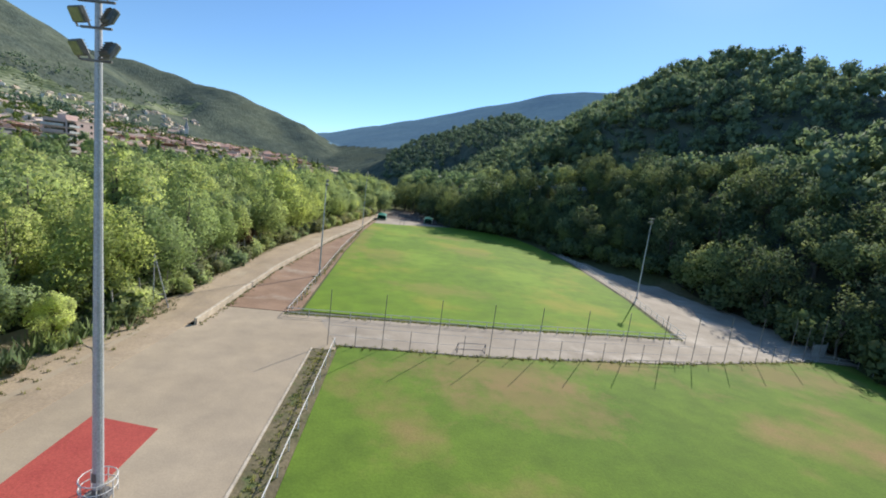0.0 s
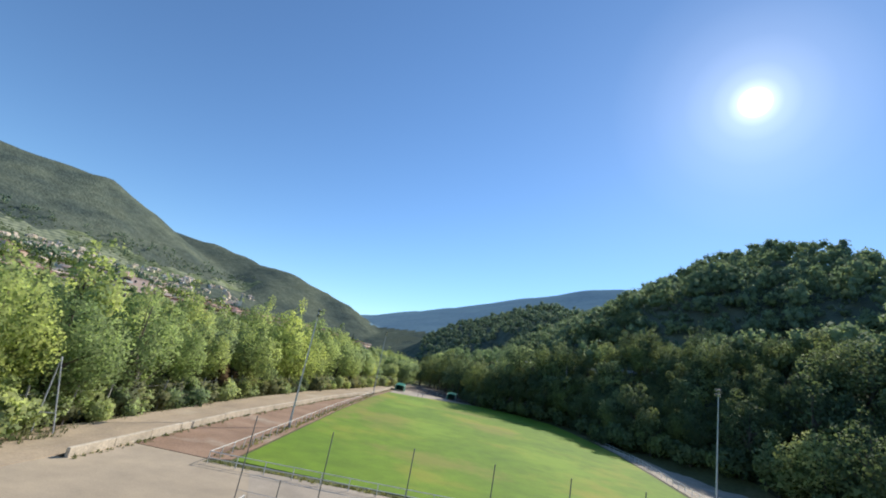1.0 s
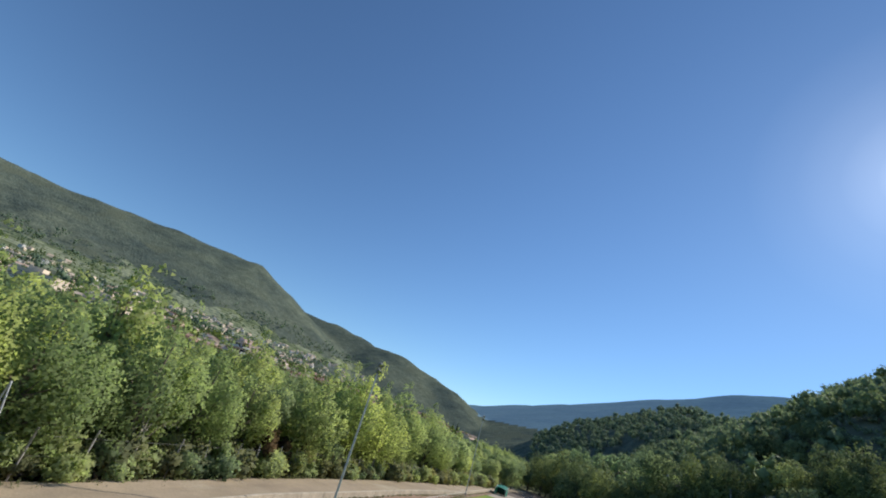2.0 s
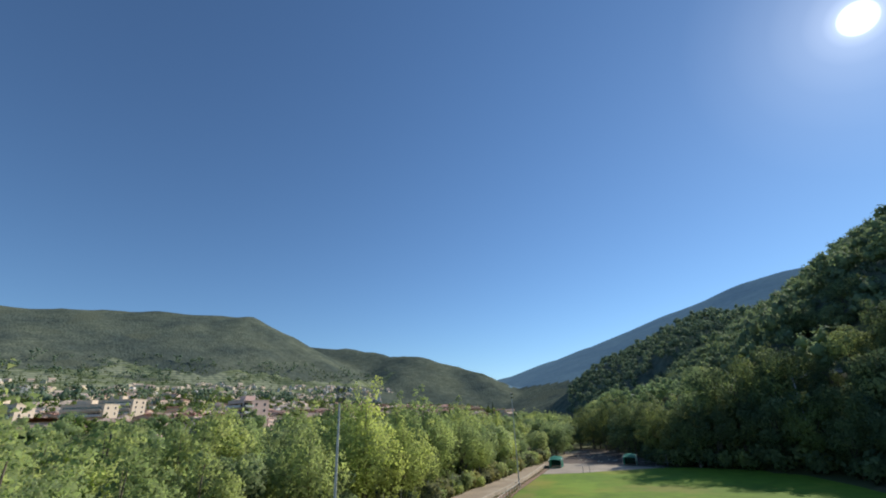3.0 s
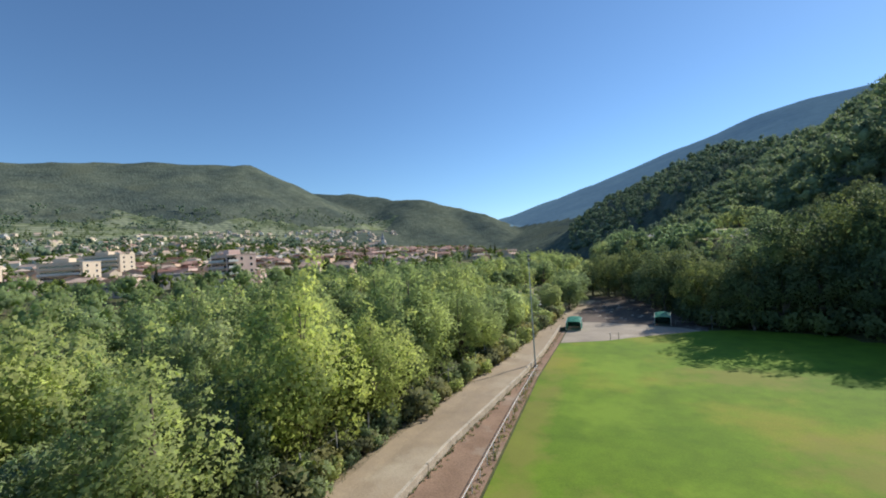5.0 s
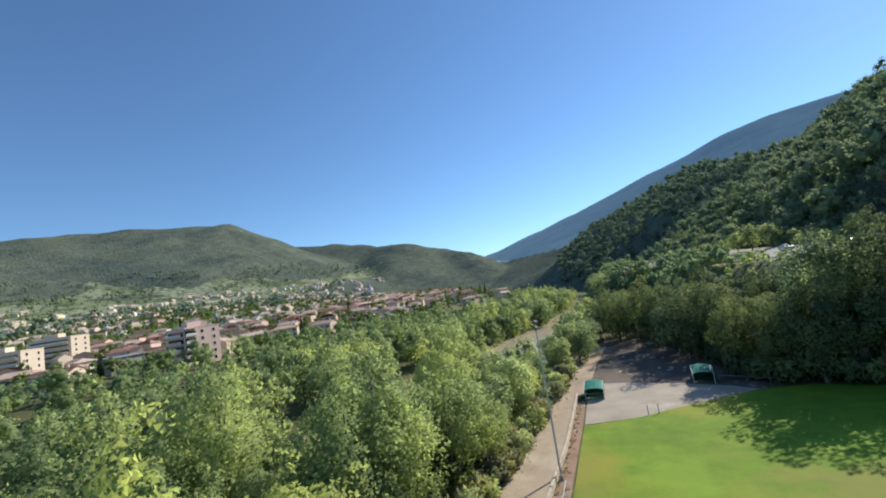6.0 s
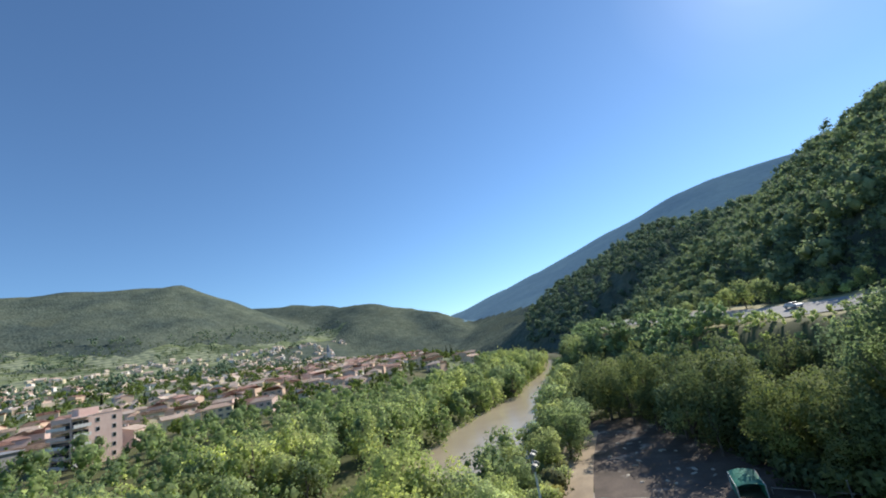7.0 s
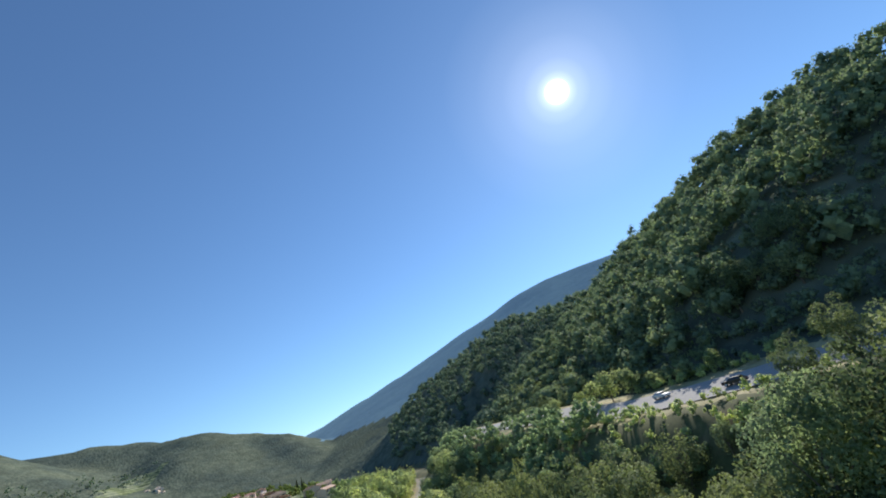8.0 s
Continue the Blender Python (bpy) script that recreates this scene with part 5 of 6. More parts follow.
# ---- team shelters ----
def shelter(place, turn, label):
    """A deep shelter open at the front, its bowed roof rising to the back."""
    base = thing("team_shelter", (*place, height(*place)), label, "team shelter", "team shelters", turn)
    w, d, front, back = 3.3, 4.6, 1.8, 2.4
    cols = [(-w / 2, 0.0), (-w / 3, 0.2), (-w / 9, 0.3), (w / 9, 0.3), (w / 3, 0.2), (w / 2, 0.0)]
    bays = 4
    for k in range(bays):
        ya, yb = -d / 2 + d * k / bays + 0.015, -d / 2 + d * (k + 1) / bays - 0.015
        za, zb = front + (back - front) * k / bays, front + (back - front) * (k + 1) / bays
        bm = bmesh.new()
        near = [bm.verts.new((x * 1.03, ya, za + up)) for x, up in cols]
        away = [bm.verts.new((x * 1.03, yb, zb + up)) for x, up in cols]
        for j in range(len(cols) - 1):
            bm.faces.new((near[j], near[j + 1], away[j + 1], away[j]))
        bmesh.ops.solidify(bm, geom=bm.faces[:], thickness=0.03)
        part("roof_sheet", bm, M_GREEN_SHEET, base, "bowed green plastic roof sheet")
    for s in (-1, 1):
        bm = bmesh.new()
        bm.faces.new([bm.verts.new((s * w / 2, y, z)) for y, z in ((-d / 2, 0.04), (d / 2, 0.04), (d / 2, back - 0.03), (-d / 2, front - 0.03))])
        bmesh.ops.solidify(bm, geom=bm.faces[:], thickness=0.025)
        part("side_panel", bm, M_GREEN_SHEET, base)
        tube_part("front_post", (s * (w / 2 + 0.04), -d / 2, 0), (s * (w / 2 + 0.04), -d / 2, front), 0.045, M_WHITE, base, "white steel post", sides=8)
        tube_part("back_post", (s * (w / 2 + 0.04), d / 2, 0), (s * (w / 2 + 0.04), d / 2, back), 0.045, M_WHITE, base, "white steel post", sides=8)
        tube_part("eaves_rail", (s * (w / 2 + 0.05), -d / 2 - 0.05, front), (s * (w / 2 + 0.05), d / 2 + 0.05, back), 0.04, M_WHITE, base, "white steel rail", sides=8)
    box_part("back_panel", (w, 0.03, back - 0.1), (0, d / 2 - 0.03, back / 2), M_DARK_GREEN, base)
    box_part("bench_seat", (w - 0.4, 0.4, 0.05), (0, 0.9, 0.45), M_DARK_GREEN, base, "dark bench seat", 0.01)
    box_part("bench_back", (w - 0.4, 0.05, 0.5), (0, 1.15, 0.85), M_DARK_GREEN, base, "dark bench back", 0.01)
    for s in (-1, 0, 1):
        tube_part("bench_leg", (s * 1.6, 0.9, 0), (s * 1.6, 0.9, 0.43), 0.03, M_STEEL_DARK, base, sides=6)
    return base


shelter((-8.2, 181.2), -2, "green team shelter with bowed roof on the gravel yard")
shelter((11.7, 187.2), -8, "green team shelter with bowed roof under the trees")
barrier = rail_fence([(14.2, 186.4), (18.0, 184.0), (22.0, 181.6)], "pale pipe barrier beside the shelter", "field railings", h=0.9, gap=3.8, second=False, material=M_CONCRETE_GREY)
for x, y, h in ((-0.4, 168.6, 1.5), (1.2, 168.9, 1.5), (20.4, 180.4, 3.0)):
    p = thing("marker_post", (x, y, height(x, y)), "grey steel post at the edge of the grass", "post", "edge posts")
    tube_part("shaft", (0, 0, -0.2), (0, 0, h), 0.06, M_STEEL_DARK, p, sides=8)
    tube_part("cap", (0, 0, h), (0, 0, h + 0.06), 0.075, M_STEEL, p, sides=8)

small_goal = thing("small_goal", (10.2, 44.8, 0.02), "small dull grey training goal behind the fence", "goal", turn=5)
for s in (-1.6, 1.6):
    tube_part("upright", (s, 0, 0), (s, 0, 1.1), 0.04, M_STEEL_DARK, small_goal)
    tube_part("stay", (s, 0, 1.1), (s, 0.9, 0.03), 0.03, M_STEEL_DARK, small_goal)
    tube_part("ground_bar", (s, 0, 0.03), (s, 0.9, 0.03), 0.03, M_STEEL_DARK, small_goal)
tube_part("crossbar", (-1.6, 0, 1.1), (1.6, 0, 1.1), 0.04, M_STEEL_DARK, small_goal)
tube_part("back_bar", (-1.6, 0.9, 0.03), (1.6, 0.9, 0.03), 0.03, M_STEEL_DARK, small_goal)
low_frame = thing("low_frame", (33.0, 45.9, 0.02), "long low grey steel frame at the field edge", "steel frame", turn=7)
for s in (-4, 0, 4):
    tube_part("leg", (s, 0, 0), (s, 0, 0.55), 0.04, M_STEEL_DARK, low_frame, sides=6)
tube_part("top_bar", (-4, 0, 0.55), (4, 0, 0.55), 0.04, M_STEEL_DARK, low_frame, sides=6)
gate = thing("field_gate", (63.2, 54.2, 0.02), "grey panel gate at the corner of the field", "gate", turn=10)
box_part("gate_panel", (2.6, 0.06, 1.9), (0, 0, 1.1), M_CONCRETE_GREY, gate, bevel=0.01)
for s in (-1.4, 1.4):
    tube_part("gate_post", (s, 0, -0.1), (s, 0, 2.4), 0.06, M_STEEL_DARK, gate)
tube_part("lamp_post", (-2.0, 0.5, -0.1), (-1.9, 0.5, 4.6), 0.06, M_STEEL_DARK, gate, rb=0.04)

# ---- cars on the hillside road ----
M_CAR_DARK = surface("dark car paint", (0.02, 0.022, 0.03), (0.03, 0.034, 0.045), 1.0, 4.0, rough=0.25, bump=0, spec=0.6, grit=0.05)
M_CAR_WHITE = surface("white car paint", (0.6, 0.6, 0.6), (0.7, 0.7, 0.7), 1.0, 4.0, rough=0.45, bump=0, spec=0.35, grit=0.05)
M_GLASS_DARK = surface("dark window glass", (0.015, 0.018, 0.02), (0.03, 0.035, 0.04), 1.0, 4.0, rough=0.08, bump=0, spec=0.8, grit=0.05)
M_RUBBER = surface("tyre rubber", (0.018, 0.018, 0.018), (0.03, 0.03, 0.03), 2.0, 9.0, rough=0.85, bump=0.2)


def car(place, turn, paint, label, long=4.4):
    x, y, z = place
    base = thing("car", place, label, "car", "cars on the road", turn)
    bm = bmesh.new()
    side = [(-0.5, 0.35), (-0.5, 0.78), (-0.44, 0.92), (-0.22, 0.98), (-0.1, 1.42), (0.28, 1.45), (0.42, 1.0), (0.5, 0.85), (0.5, 0.35)]
    left = [bm.verts.new((u * long, -0.86 if h < 1.1 else -0.7, h)) for u, h in side]
    right = [bm.verts.new((u * long, 0.86 if h < 1.1 else 0.7, h)) for u, h in side]
    bm.faces.new(left)
    bm.faces.new(right[::-1])
    for k in range(len(side)):
        j = (k + 1) % len(side)
        bm.faces.new((left[j], left[k], right[k], right[j]))
    bmesh.ops.recalc_face_normals(bm, faces=bm.faces[:])
    bmesh.ops.bevel(bm, geom=bm.edges[:], offset=0.04, segments=1, affect="EDGES")
    part("body", bm, paint, base)
    bm = bmesh.new()
    for s in (-1, 1):
        vs = [bm.verts.new((u * long, s * (0.845 if h < 1.1 else 0.735), h)) for u, h in ((-0.17, 1.02), (-0.09, 1.36), (0.25, 1.38), (0.36, 1.04))]
        bm.faces.new(vs if s < 0 else vs[::-1])
    part("side_windows", bm, M_GLASS_DARK, base)
    for name, (ua, ha), (ub, hb) in (("windscreen", (-0.21, 1.03), (-0.115, 1.4)), ("rear_window", (0.405, 1.06), (0.3, 1.41))):
        bm = bmesh.new()
        bm.faces.new([bm.verts.new(c) for c in ((ua * long - 0.015, -0.7, ha), (ua * long - 0.015, 0.7, ha), (ub * long - 0.015, 0.6, hb), (ub * long - 0.015, -0.6, hb))])
        bmesh.ops.solidify(bm, geom=bm.faces[:], thickness=0.02)
        part(name, bm, M_GLASS_DARK, base)
    for u in (-0.31, 0.31):
        for s in (-1, 1):
            wheel = tube_part("wheel", (0, -0.1, 0), (0, 0.1, 0), 0.33, M_RUBBER, base, sides=16)
            wheel.location = (u * long, s * 0.8, 0.33)
            tube_part("rim", (0, -0.11, 0), (0, 0.11, 0), 0.2, M_STEEL, wheel, sides=12)
    for s in (-0.6, 0.6):
        box_part("headlight", (0.06, 0.3, 0.14), (-0.5 * long, s, 0.72), M_WHITE, base, bevel=0.02)
        box_part("tail_light", (0.05, 0.25, 0.14), (0.5 * long, s, 0.78), M_RED_COURT, base, bevel=0.02)
    return base


def on_road(u):
    """A place on the road u metres from its near end, and the road's turn there."""
    for a, b in zip(ROAD_RIGHT, ROAD_RIGHT[1:]):
        d = math.hypot(b[0] - a[0], b[1] - a[1])
        if u < d:
            return [a[k] + (b[k] - a[k]) * u / d for k in range(3)], math.degrees(math.atan2(b[1] - a[1], b[0] - a[0]))
        u -= d
    return list(ROAD_RIGHT[-1]), 0.0


for u, off, paint, label, long in ((183, 2.0, M_CAR_DARK, "dark car on the hillside road", 4.7), (204, -1.8, M_CAR_WHITE, "white car on the hillside road", 4.3)):
    (x, y, z), turn = on_road(u)
    a = radians(turn)
    car((x - math.sin(a) * off, y + math.cos(a) * off, z + 0.12 - ROAD_TILT * off), turn + (180 if off > 0 else 0), paint, label, long)
# ---- the town ----
M_LEAF_GARDEN = leaves("garden leaves", (0.1, 0.14, 0.05), (0.26, 0.32, 0.11), 0.4)
M_TILE = [surface("roof tiles", a, b, 0.3, 3.0, bump=0.6, bump_size=0.08, grit=0.3) for a, b in (((0.56, 0.39, 0.29), (0.7, 0.52, 0.4)), ((0.58, 0.45, 0.35), (0.72, 0.58, 0.47)), ((0.54, 0.33, 0.26), (0.66, 0.43, 0.34)))]
M_PLASTER = [surface("house plaster", a, b, 0.4, 3.0, bump=0.15, grit=0.08) for a, b in (((0.68, 0.56, 0.42), (0.76, 0.64, 0.5)), ((0.66, 0.47, 0.34), (0.74, 0.55, 0.42)), ((0.7, 0.67, 0.6), (0.78, 0.75, 0.69)), ((0.7, 0.59, 0.38), (0.77, 0.67, 0.46)), ((0.68, 0.49, 0.42), (0.75, 0.57, 0.5)))]
M_SHUTTER = surface("painted shutters", (0.16, 0.2, 0.16), (0.24, 0.28, 0.23), 1.0, 5.0, bump=0.1)
M_SLATE = surface("grey roofing", (0.28, 0.29, 0.3), (0.38, 0.39, 0.4), 0.3, 4.0, bump=0.2)


def house(w, d, h, plaster, tiles, windows, label, hip=False):
    base = thing("house", (0, 0, 0), label, "house", "town houses")
    bm = bmesh.new()
    add_box(bm, (w, d, h + 3), (0, 0, (h - 3) / 2))
    rise = d * 0.16
    if not hip:
        for s in (-1, 1):
            bm.faces.new([bm.verts.new(c) for c in ((s * w / 2, -d / 2, h), (s * w / 2, d / 2, h), (s * w / 2, 0, h + rise))])
    part("wall", bm, plaster, base)
    bm = bmesh.new()
    e, inset = 0.55, (d * 0.4 if hip else 0)
    a = [bm.verts.new(c) for c in ((-w / 2 - e, -d / 2 - e, h - 0.05), (w / 2 + e, -d / 2 - e, h - 0.05), (w / 2 + e, d / 2 + e, h - 0.05), (-w / 2 - e, d / 2 + e, h - 0.05),
                                   (-w / 2 - e + inset, 0, h + rise + 0.1), (w / 2 + e - inset, 0, h + rise + 0.1))]
    for f in ((0, 1, 5, 4), (2, 3, 4, 5)) + (((1, 2, 5), (3, 0, 4)) if hip else ()):
        bm.faces.new([a[k] for k in f])
    bmesh.ops.solidify(bm, geom=bm.faces[:], thickness=-0.18)
    roof = part("roof", bm, tiles, base)
    if windows:
        bm = bmesh.new()
    else:
        return base
    add_box(bm, (0.7, 0.6, 1.6), (w * 0.22, d * 0.12, h + rise * 0.75 + 0.4))
    add_box(bm, (0.85, 0.75, 0.12), (w * 0.22, d * 0.12, h + rise * 0.75 + 1.26))
    part("chimney", bm, plaster, roof)
    if windows:
        pane_mesh = shut_mesh = frame_mesh = None
        floors, across_n = max(1, int(h // 2.9)), max(2, int(w // 3.4))
        for f in range(floors):
            for k in range(across_n):
                for s in (-1, 1):
                    at = (-w / 2 + w * (k + 0.5) / across_n, s * (d / 2 + 0.02), 1.55 + f * 2.9)
                    if frame_mesh is None:
                        bm = bmesh.new()
                        for dx, dz, sx, sz in ((-0.5, 0, 0.08, 1.5), (0.5, 0, 0.08, 1.5), (0, -0.72, 1.1, 0.1), (0, 0.72, 1.1, 0.08), (0, 0, 0.06, 1.4)):
                            add_box(bm, (sx, 0.08, sz), (dx, 0, dz))
                        win = part("window", bm, M_WHITE, base)
                        frame_mesh = win.data
                        pane = box_part("pane", (0.96, 0.03, 1.4), (0, 0, 0), M_GLASS_DARK, win)
                        pane_mesh = pane.data
                        shut = box_part("shutter", (0.5, 0.05, 1.5), (0, 0, 0), M_SHUTTER, win)
                        shut.location = (-0.8, 0, 0)
                        shut_mesh = shut.data
                    else:
                        win = new("window", frame_mesh)
                        win.parent = base
                        p = new("pane", pane_mesh)
                        p.parent = win
                        shut = new("shutter", shut_mesh)
                        shut.parent, shut.location = win, (-0.8, 0, 0)
                    q = new("shutter", shut_mesh)
                    q.parent, q.location = win, (0.8, 0, 0)
                    win.location = at
    return base


HOUSE_LABEL = ("ochre plastered house with terracotta tiled roof", "salmon plastered house with terracotta tiled roof", "white plastered house with pink tiled roof", "yellow plastered house with terracotta tiled roof", "pink plastered house with red tiled roof")
NEAR_HOUSES = [house(w, d, h, M_PLASTER[k], M_TILE[k % 3], True, HOUSE_LABEL[k], k % 2 == 1) for k, (w, d, h) in enumerate(((12, 9.5, 5.9), (13, 10, 6.2), (10, 9, 3.8), (15, 10, 5.9), (12, 10, 6.4)))]
FAR_HOUSES = [house(w, d, h, M_PLASTER[k], M_TILE[(k + 1) % 3], False, HOUSE_LABEL[k] if k else "ochre plastered house with a tiled roof, far off in the town", k % 2 == 0)
              for k, (w, d, h) in enumerate(((10.5, 9.5, 4.6), (12, 10, 5.8), (9, 8.5, 3.8), (14, 10, 4.8), (11, 10.5, 6.2)))]


def town_edge(y):
    """How far from the river the first houses stand."""
    return float(np.interp(y, [100, 250, 300, 375, 460, 600, 1100], [130, 112, 108, 86, 66, 66, 90]))


BLOCK = (-172.0, 239.0)
taken = [(BLOCK[0], BLOCK[1], 17), (-203, 229, 20), (-268, 222, 26), (-300, 262, 26), (-262, 178, 24), (-454, 927, 18)]


def settle(seed, count, near, allowed, models, group, box):
    r = random.Random(seed)
    placed = 0
    for _ in range(count * 30):
        if placed >= count:
            break
        x, y = r.uniform(box[0], box[1]), r.uniform(box[2], box[3])
        if not allowed(x, y) or any((x - a) ** 2 + (y - b) ** 2 < max(near, c) ** 2 for a, b, c in taken):
            continue
        taken.append((x, y, near))
        placed += 1
        ob = copy_thing(models[r.randrange(len(models))], Matrix.Identity(4))
        ob.matrix_basis = pose(x, y, height(x, y) - 0.1, 0, 0, r.choice((20, 110, 65, -25)) + r.uniform(-15, 15))
        tagged(ob, group=group)


settle(51, 34, 17, lambda x, y: 0 < bank_x(y, -1) - town_edge(y) - x < 110, NEAR_HOUSES, "houses near the river", (-330, -70, 150, 560))
settle(52, 190, 15.5, lambda x, y: 40 < bank_x(y, -1) - town_edge(y) - x < 210, FAR_HOUSES, "houses of the old town", (-420, -100, 190, 700))
settle(54, 64, 16, lambda x, y: bank_x(y, -1) - town_edge(y) - x > 90 and height(x, y) < 70, FAR_HOUSES, "houses of the outer town", (-680, -160, 200, 1000))
def distant_houses(seed, count):
    """Houses too small to tell apart, on the terraced slope, as one mesh."""
    r = random.Random(seed)
    verts, faces, slots = [], [], []
    for _ in range(count * 20):
        if len(slots) >= count * 7:
            break
        x, y = r.uniform(-1250, -200), r.uniform(120, 1450)
        away = bank_x(y, -1) - town_edge(y) - x
        if away < 70 or r.random() < away / 950 or any((x - a) ** 2 + (y - b) ** 2 < 190 for a, b, _ in taken):
            continue
        z = height(x, y)
        if z > 110 or waves(np.array([x]), np.array([y]), 120, 12)[0] < -0.2:
            continue
        w, d, h, turn = r.uniform(6, 13), r.uniform(5, 8.5), r.uniform(2.5, 5), r.uniform(0, 6.283)
        n, c, s, tone = len(verts), math.cos(turn), math.sin(turn), r.randrange(4)
        for px, py, pz in ((-1, -1, -3), (1, -1, -3), (1, 1, -3), (-1, 1, -3), (-1, -1, h), (1, -1, h), (1, 1, h), (-1, 1, h), (-1, 0, h + 2), (1, 0, h + 2)):
            verts.append((x + c * px * w / 2 - s * py * d / 2, y + s * px * w / 2 + c * py * d / 2, z + pz))
        for f, k in (((0, 1, 5, 4), 0), ((1, 2, 6, 9, 5), 0), ((2, 3, 7, 6), 0), ((3, 0, 4, 8, 7), 0), ((4, 5, 9, 8), 1), ((6, 7, 8, 9), 1), ((0, 3, 2, 1), 0)):
            faces.append(tuple(n + i for i in f))
            slots.append((3, 4)[tone % 2] if k else (0, 0, 1, 2)[tone])
    ob = mesh_object("distant_houses", verts, faces, M_PLASTER[0])
    for m in (M_PLASTER[2], M_PLASTER[3], M_TILE[0], M_TILE[1]):
        ob.data.materials.append(m)
    ob.data.polygons.foreach_set("material_index", slots)
    return tagged(ob, "scattered pale houses on the terraced slope, far off", "houses", kind="stuff")


distant_houses(53, 1000)


def apartment(place, turn, size, floors, plaster, label, faces, awning=False):
    w, d = size
    h = floors * 3.0 + 0.8
    base = thing("apartment_building", (*place, height(*place) - 0.1), label, "apartment building", "apartment buildings", turn)
    bm = bmesh.new()
    add_box(bm, (w, d, h + 2), (0, 0, h / 2 - 1))
    add_box(bm, (w + 0.3, d + 0.3, 0.35), (0, 0, h + 0.1))
    part("wall", bm, plaster, base)
    box_part("roof_hut", (w * 0.35, d * 0.4, 2.4), (-w * 0.1, 0, h + 1.45), plaster, base, bevel=0.03)
    for f in range(floors):
        z = f * 3.0 + 1.9
        for k in range(max(2, int(d // 5))):
            y = -d / 2 + d * (k + 0.5) / max(2, int(d // 5))
            if "window" in faces:
                win = box_part("window", (0.12, 1.25, 1.5), (w / 2 + 0.03, y, z), M_WHITE, base)
                box_part("pane", (0.14, 1.05, 1.3), (w / 2 + 0.04, y, z), M_GLASS_DARK, win)
        if "corner" in faces:
            bal = box_part("balcony", (1.5, d * 0.33, 0.22), (w / 2 + 0.75, -d * 0.33, z - 1.4), M_WHITE, base)
            box_part("parapet", (0.12, d * 0.33, 0.95), (w / 2 + 1.44, -d * 0.33, z - 0.85), M_WHITE, bal)
            box_part("opening", (0.1, d * 0.3, 1.9), (w / 2 + 0.03, -d * 0.33, z - 0.3), M_GLASS_DARK, bal)
        if "long" in faces:
            bal = box_part("balcony", (w * 0.94, 1.5, 0.22), (0, -d / 2 - 0.75, z - 1.4), M_WHITE, base)
            box_part("parapet", (w * 0.94, 0.12, 0.95), (0, -d / 2 - 1.44, z - 0.85), plaster if f % 2 else M_WHITE, bal)
            box_part("opening", (w * 0.88, 0.1, 1.9), (0, -d / 2 - 0.03, z - 0.3), M_GLASS_DARK, bal)
    if awning:
        box_part("awning", (1.9, d * 0.33, 0.1), (w / 2 + 0.9, -d * 0.33, h - 0.3), M_WHITE, base, tilt=0)
    return base


apartment(BLOCK, -14, (14, 15), 5, M_PLASTER[4], "pink five storey apartment building with white balconies", ("window", "corner", "long"), True)
apartment((-268, 222), 20, (24, 12), 4, M_PLASTER[0], "long cream apartment building with rows of balconies", ("window", "long"))
apartment((-300, 262), 15, (26, 12), 5, M_PLASTER[0], "long cream apartment building with rows of balconies", ("window", "long"))
apartment((-262, 178), 25, (22, 12), 4, M_PLASTER[0], "long cream apartment building with rows of balconies", ("window", "long"))
hall = thing("hall", (-203, 229, height(-203, 229) - 0.1), "grey flat roofed hall beside the apartment building", "hall", turn=-14)
box_part("wall", (17, 14, 8), (0, 0, 2.5), M_CONCRETE_GREY, hall)
box_part("roof", (18, 15, 0.4), (0, 0, 6.7), M_SLATE, hall, bevel=0.05)
for k in range(5):
    win = box_part("window", (2.6, 0.1, 1.6), (-6.6 + k * 3.3, -7.03, 4.4), M_WHITE, hall)
    box_part("pane", (2.4, 0.12, 1.4), (-6.6 + k * 3.3, -7.04, 4.4), M_GLASS_DARK, win)

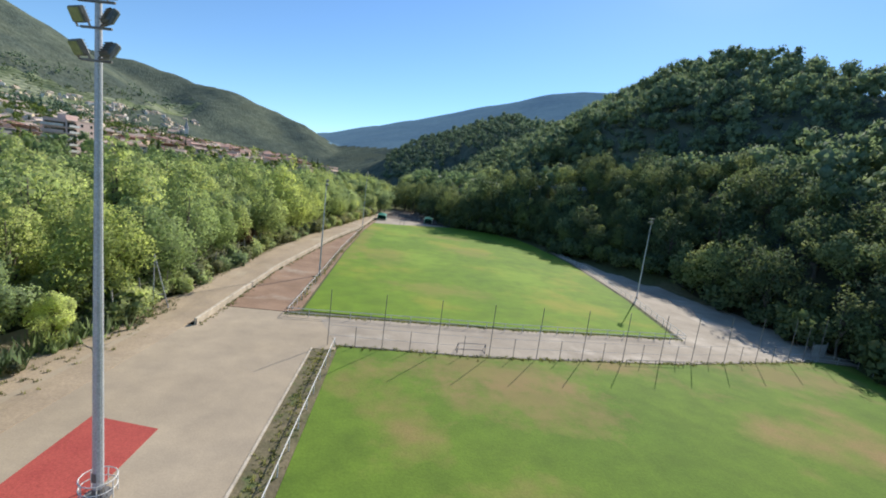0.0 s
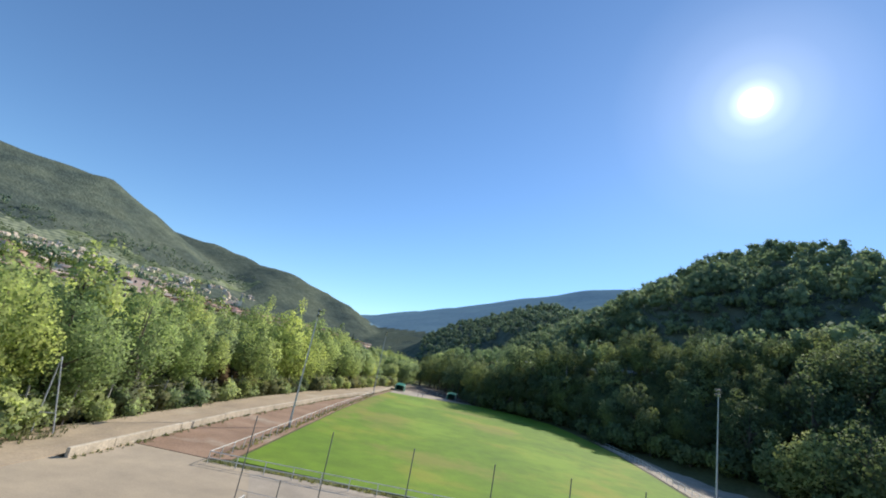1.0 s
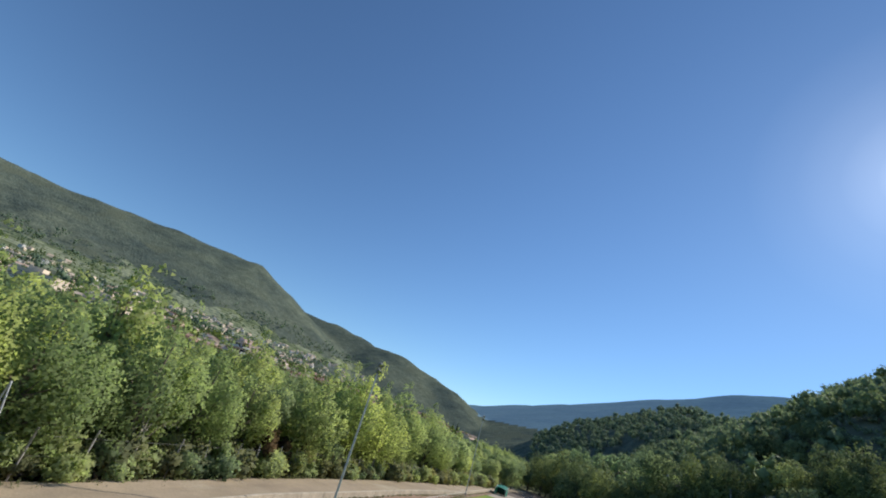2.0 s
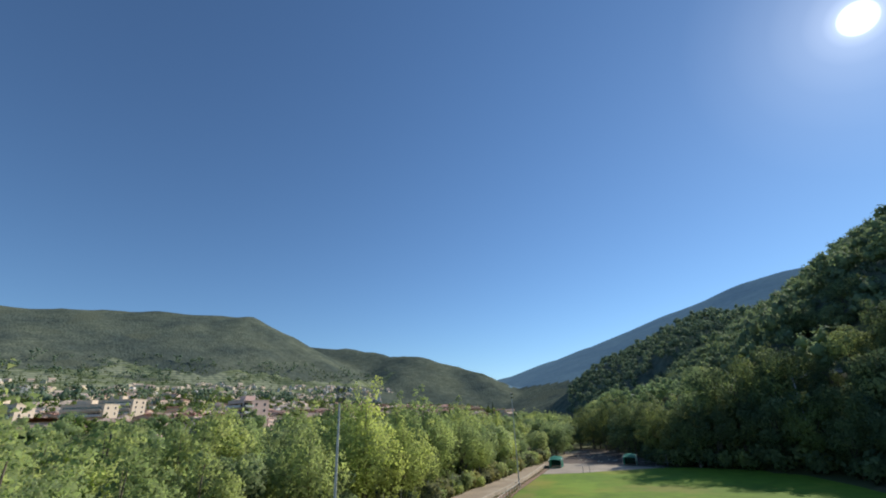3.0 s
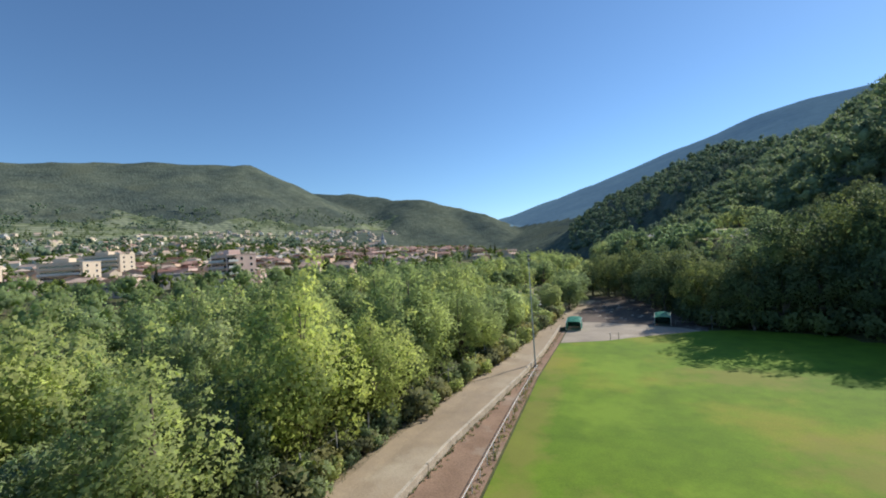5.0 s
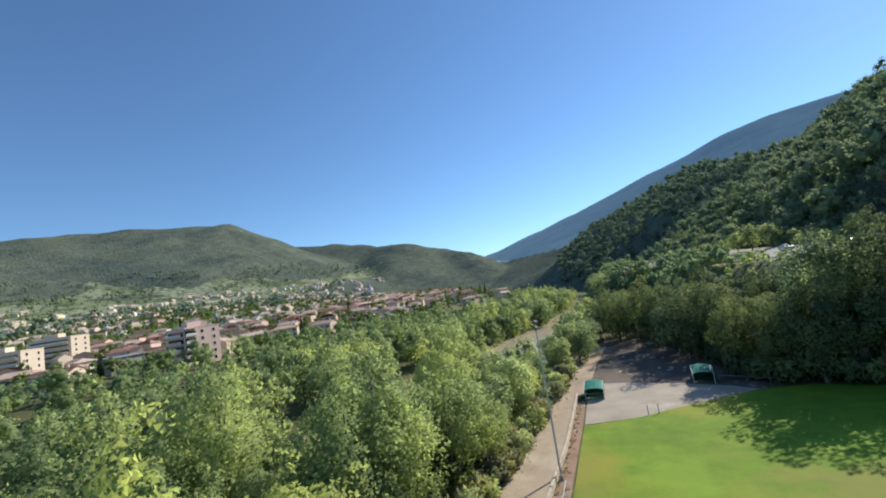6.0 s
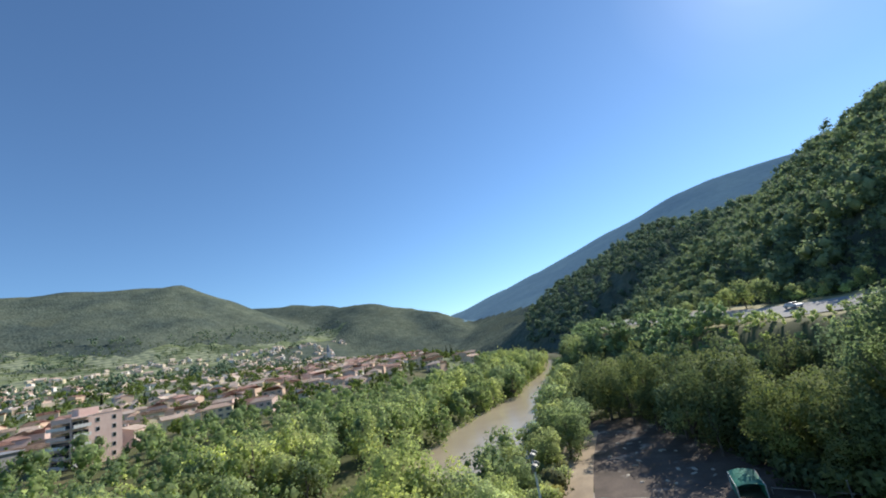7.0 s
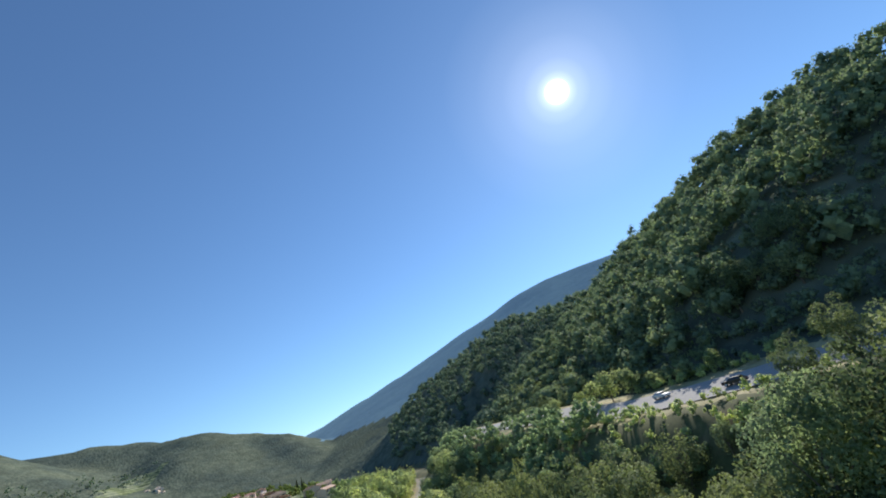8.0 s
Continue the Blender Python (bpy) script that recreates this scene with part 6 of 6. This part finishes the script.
church = thing("church", (-454, 927, height(-454, 927) - 0.2), "pale stone church with a slender pointed spire", "church", turn=30)
box_part("nave", (28, 12, 13), (-14, 0, 5.5), M_PLASTER[2], church)
bm = bmesh.new()
a = [bm.verts.new(c) for c in ((-29, -7, 12), (0, -7, 12), (0, 7, 12), (-29, 7, 12), (-29, 0, 17), (0, 0, 17))]
for f in ((0, 1, 5, 4), (2, 3, 4, 5), (1, 2, 5), (3, 0, 4)):
    bm.faces.new([a[k] for k in f])
part("roof", bm, M_TILE[0], church)
box_part("tower", (7, 7, 24), (3, 0, 10), M_PLASTER[2], church)
tube_part("spire", (3, 0, 22), (3, 0, 40), 4.2, M_SLATE, church, rb=0.15, sides=8)

r = random.Random(77)
spots = [(-164.8, 304.2, 1.0)]
while len(spots) < 34:
    x, y = r.uniform(-420, -90), r.uniform(170, 700)
    if bank_x(y, -1) - town_edge(y) - x > -18 and all((x - a) ** 2 + (y - b) ** 2 > 100 for a, b, _ in taken):
        spots.append((x, y, r.uniform(0.6, 1.0)))
plant(CYPRESSES, spots, "town cypresses")
gardens = grid_places(25, (-560, -90, 150, 900), 9.5, lambda x, y: bank_x(y, -1) - town_edge(y) - x > -6 and all((x - a) ** 2 + (y - b) ** 2 > 62 for a, b, _ in taken) and waves(np.array([x]), np.array([y]), 70, 6)[0] > -0.35)
far_woods("garden_trees", gardens, 3.0, 9.0, M_LEAF_GARDEN, "green garden trees between the town houses", 35, 44, 1.6, 1.4, True)
slope = grid_places(26, (-1300, -260, 150, 1500), 19, lambda x, y: bank_x(y, -1) - town_edge(y) - x > 200 and height(x, y) < 170 and waves(np.array([x]), np.array([y]), 160, 9)[0] > -0.15)
far_woods("slope_trees", slope, 5, 11, M_LEAF_GARDEN, "scattered trees on the terraced slope", 36, 24, 1.3)
mountain_trees = grid_places(46, (-1700, -160, 200, 1900), 27, lambda x, y: bank_x(y, -1) - town_edge(y) - x > 150 and waves(np.array([x]), np.array([y]), 120, 12)[0] > 0.0 and (36 if x > -720 else 110) < height(x, y) < 190)
far_woods("mountain_woods", mountain_trees, 9, 19, M_LEAF_HILL, "clumps of dark woods on the lower mountain slopes", 47, 20, 1.3, 1.5)

discard([TALL_WILLOW] + PALE_WILLOWS + POPLARS + BACK_POPLARS + BACK_WILLOWS + WILLOWS + FAR_POPLARS + FAR_WILLOWS + OAKS + MID_OAKS + END_TREES + NEAR_ASHES + SHRUBS + DRY_SHRUBS + DARK_SHRUBS + CYPRESSES + [RUST] + NEAR_HOUSES + FAR_HOUSES)
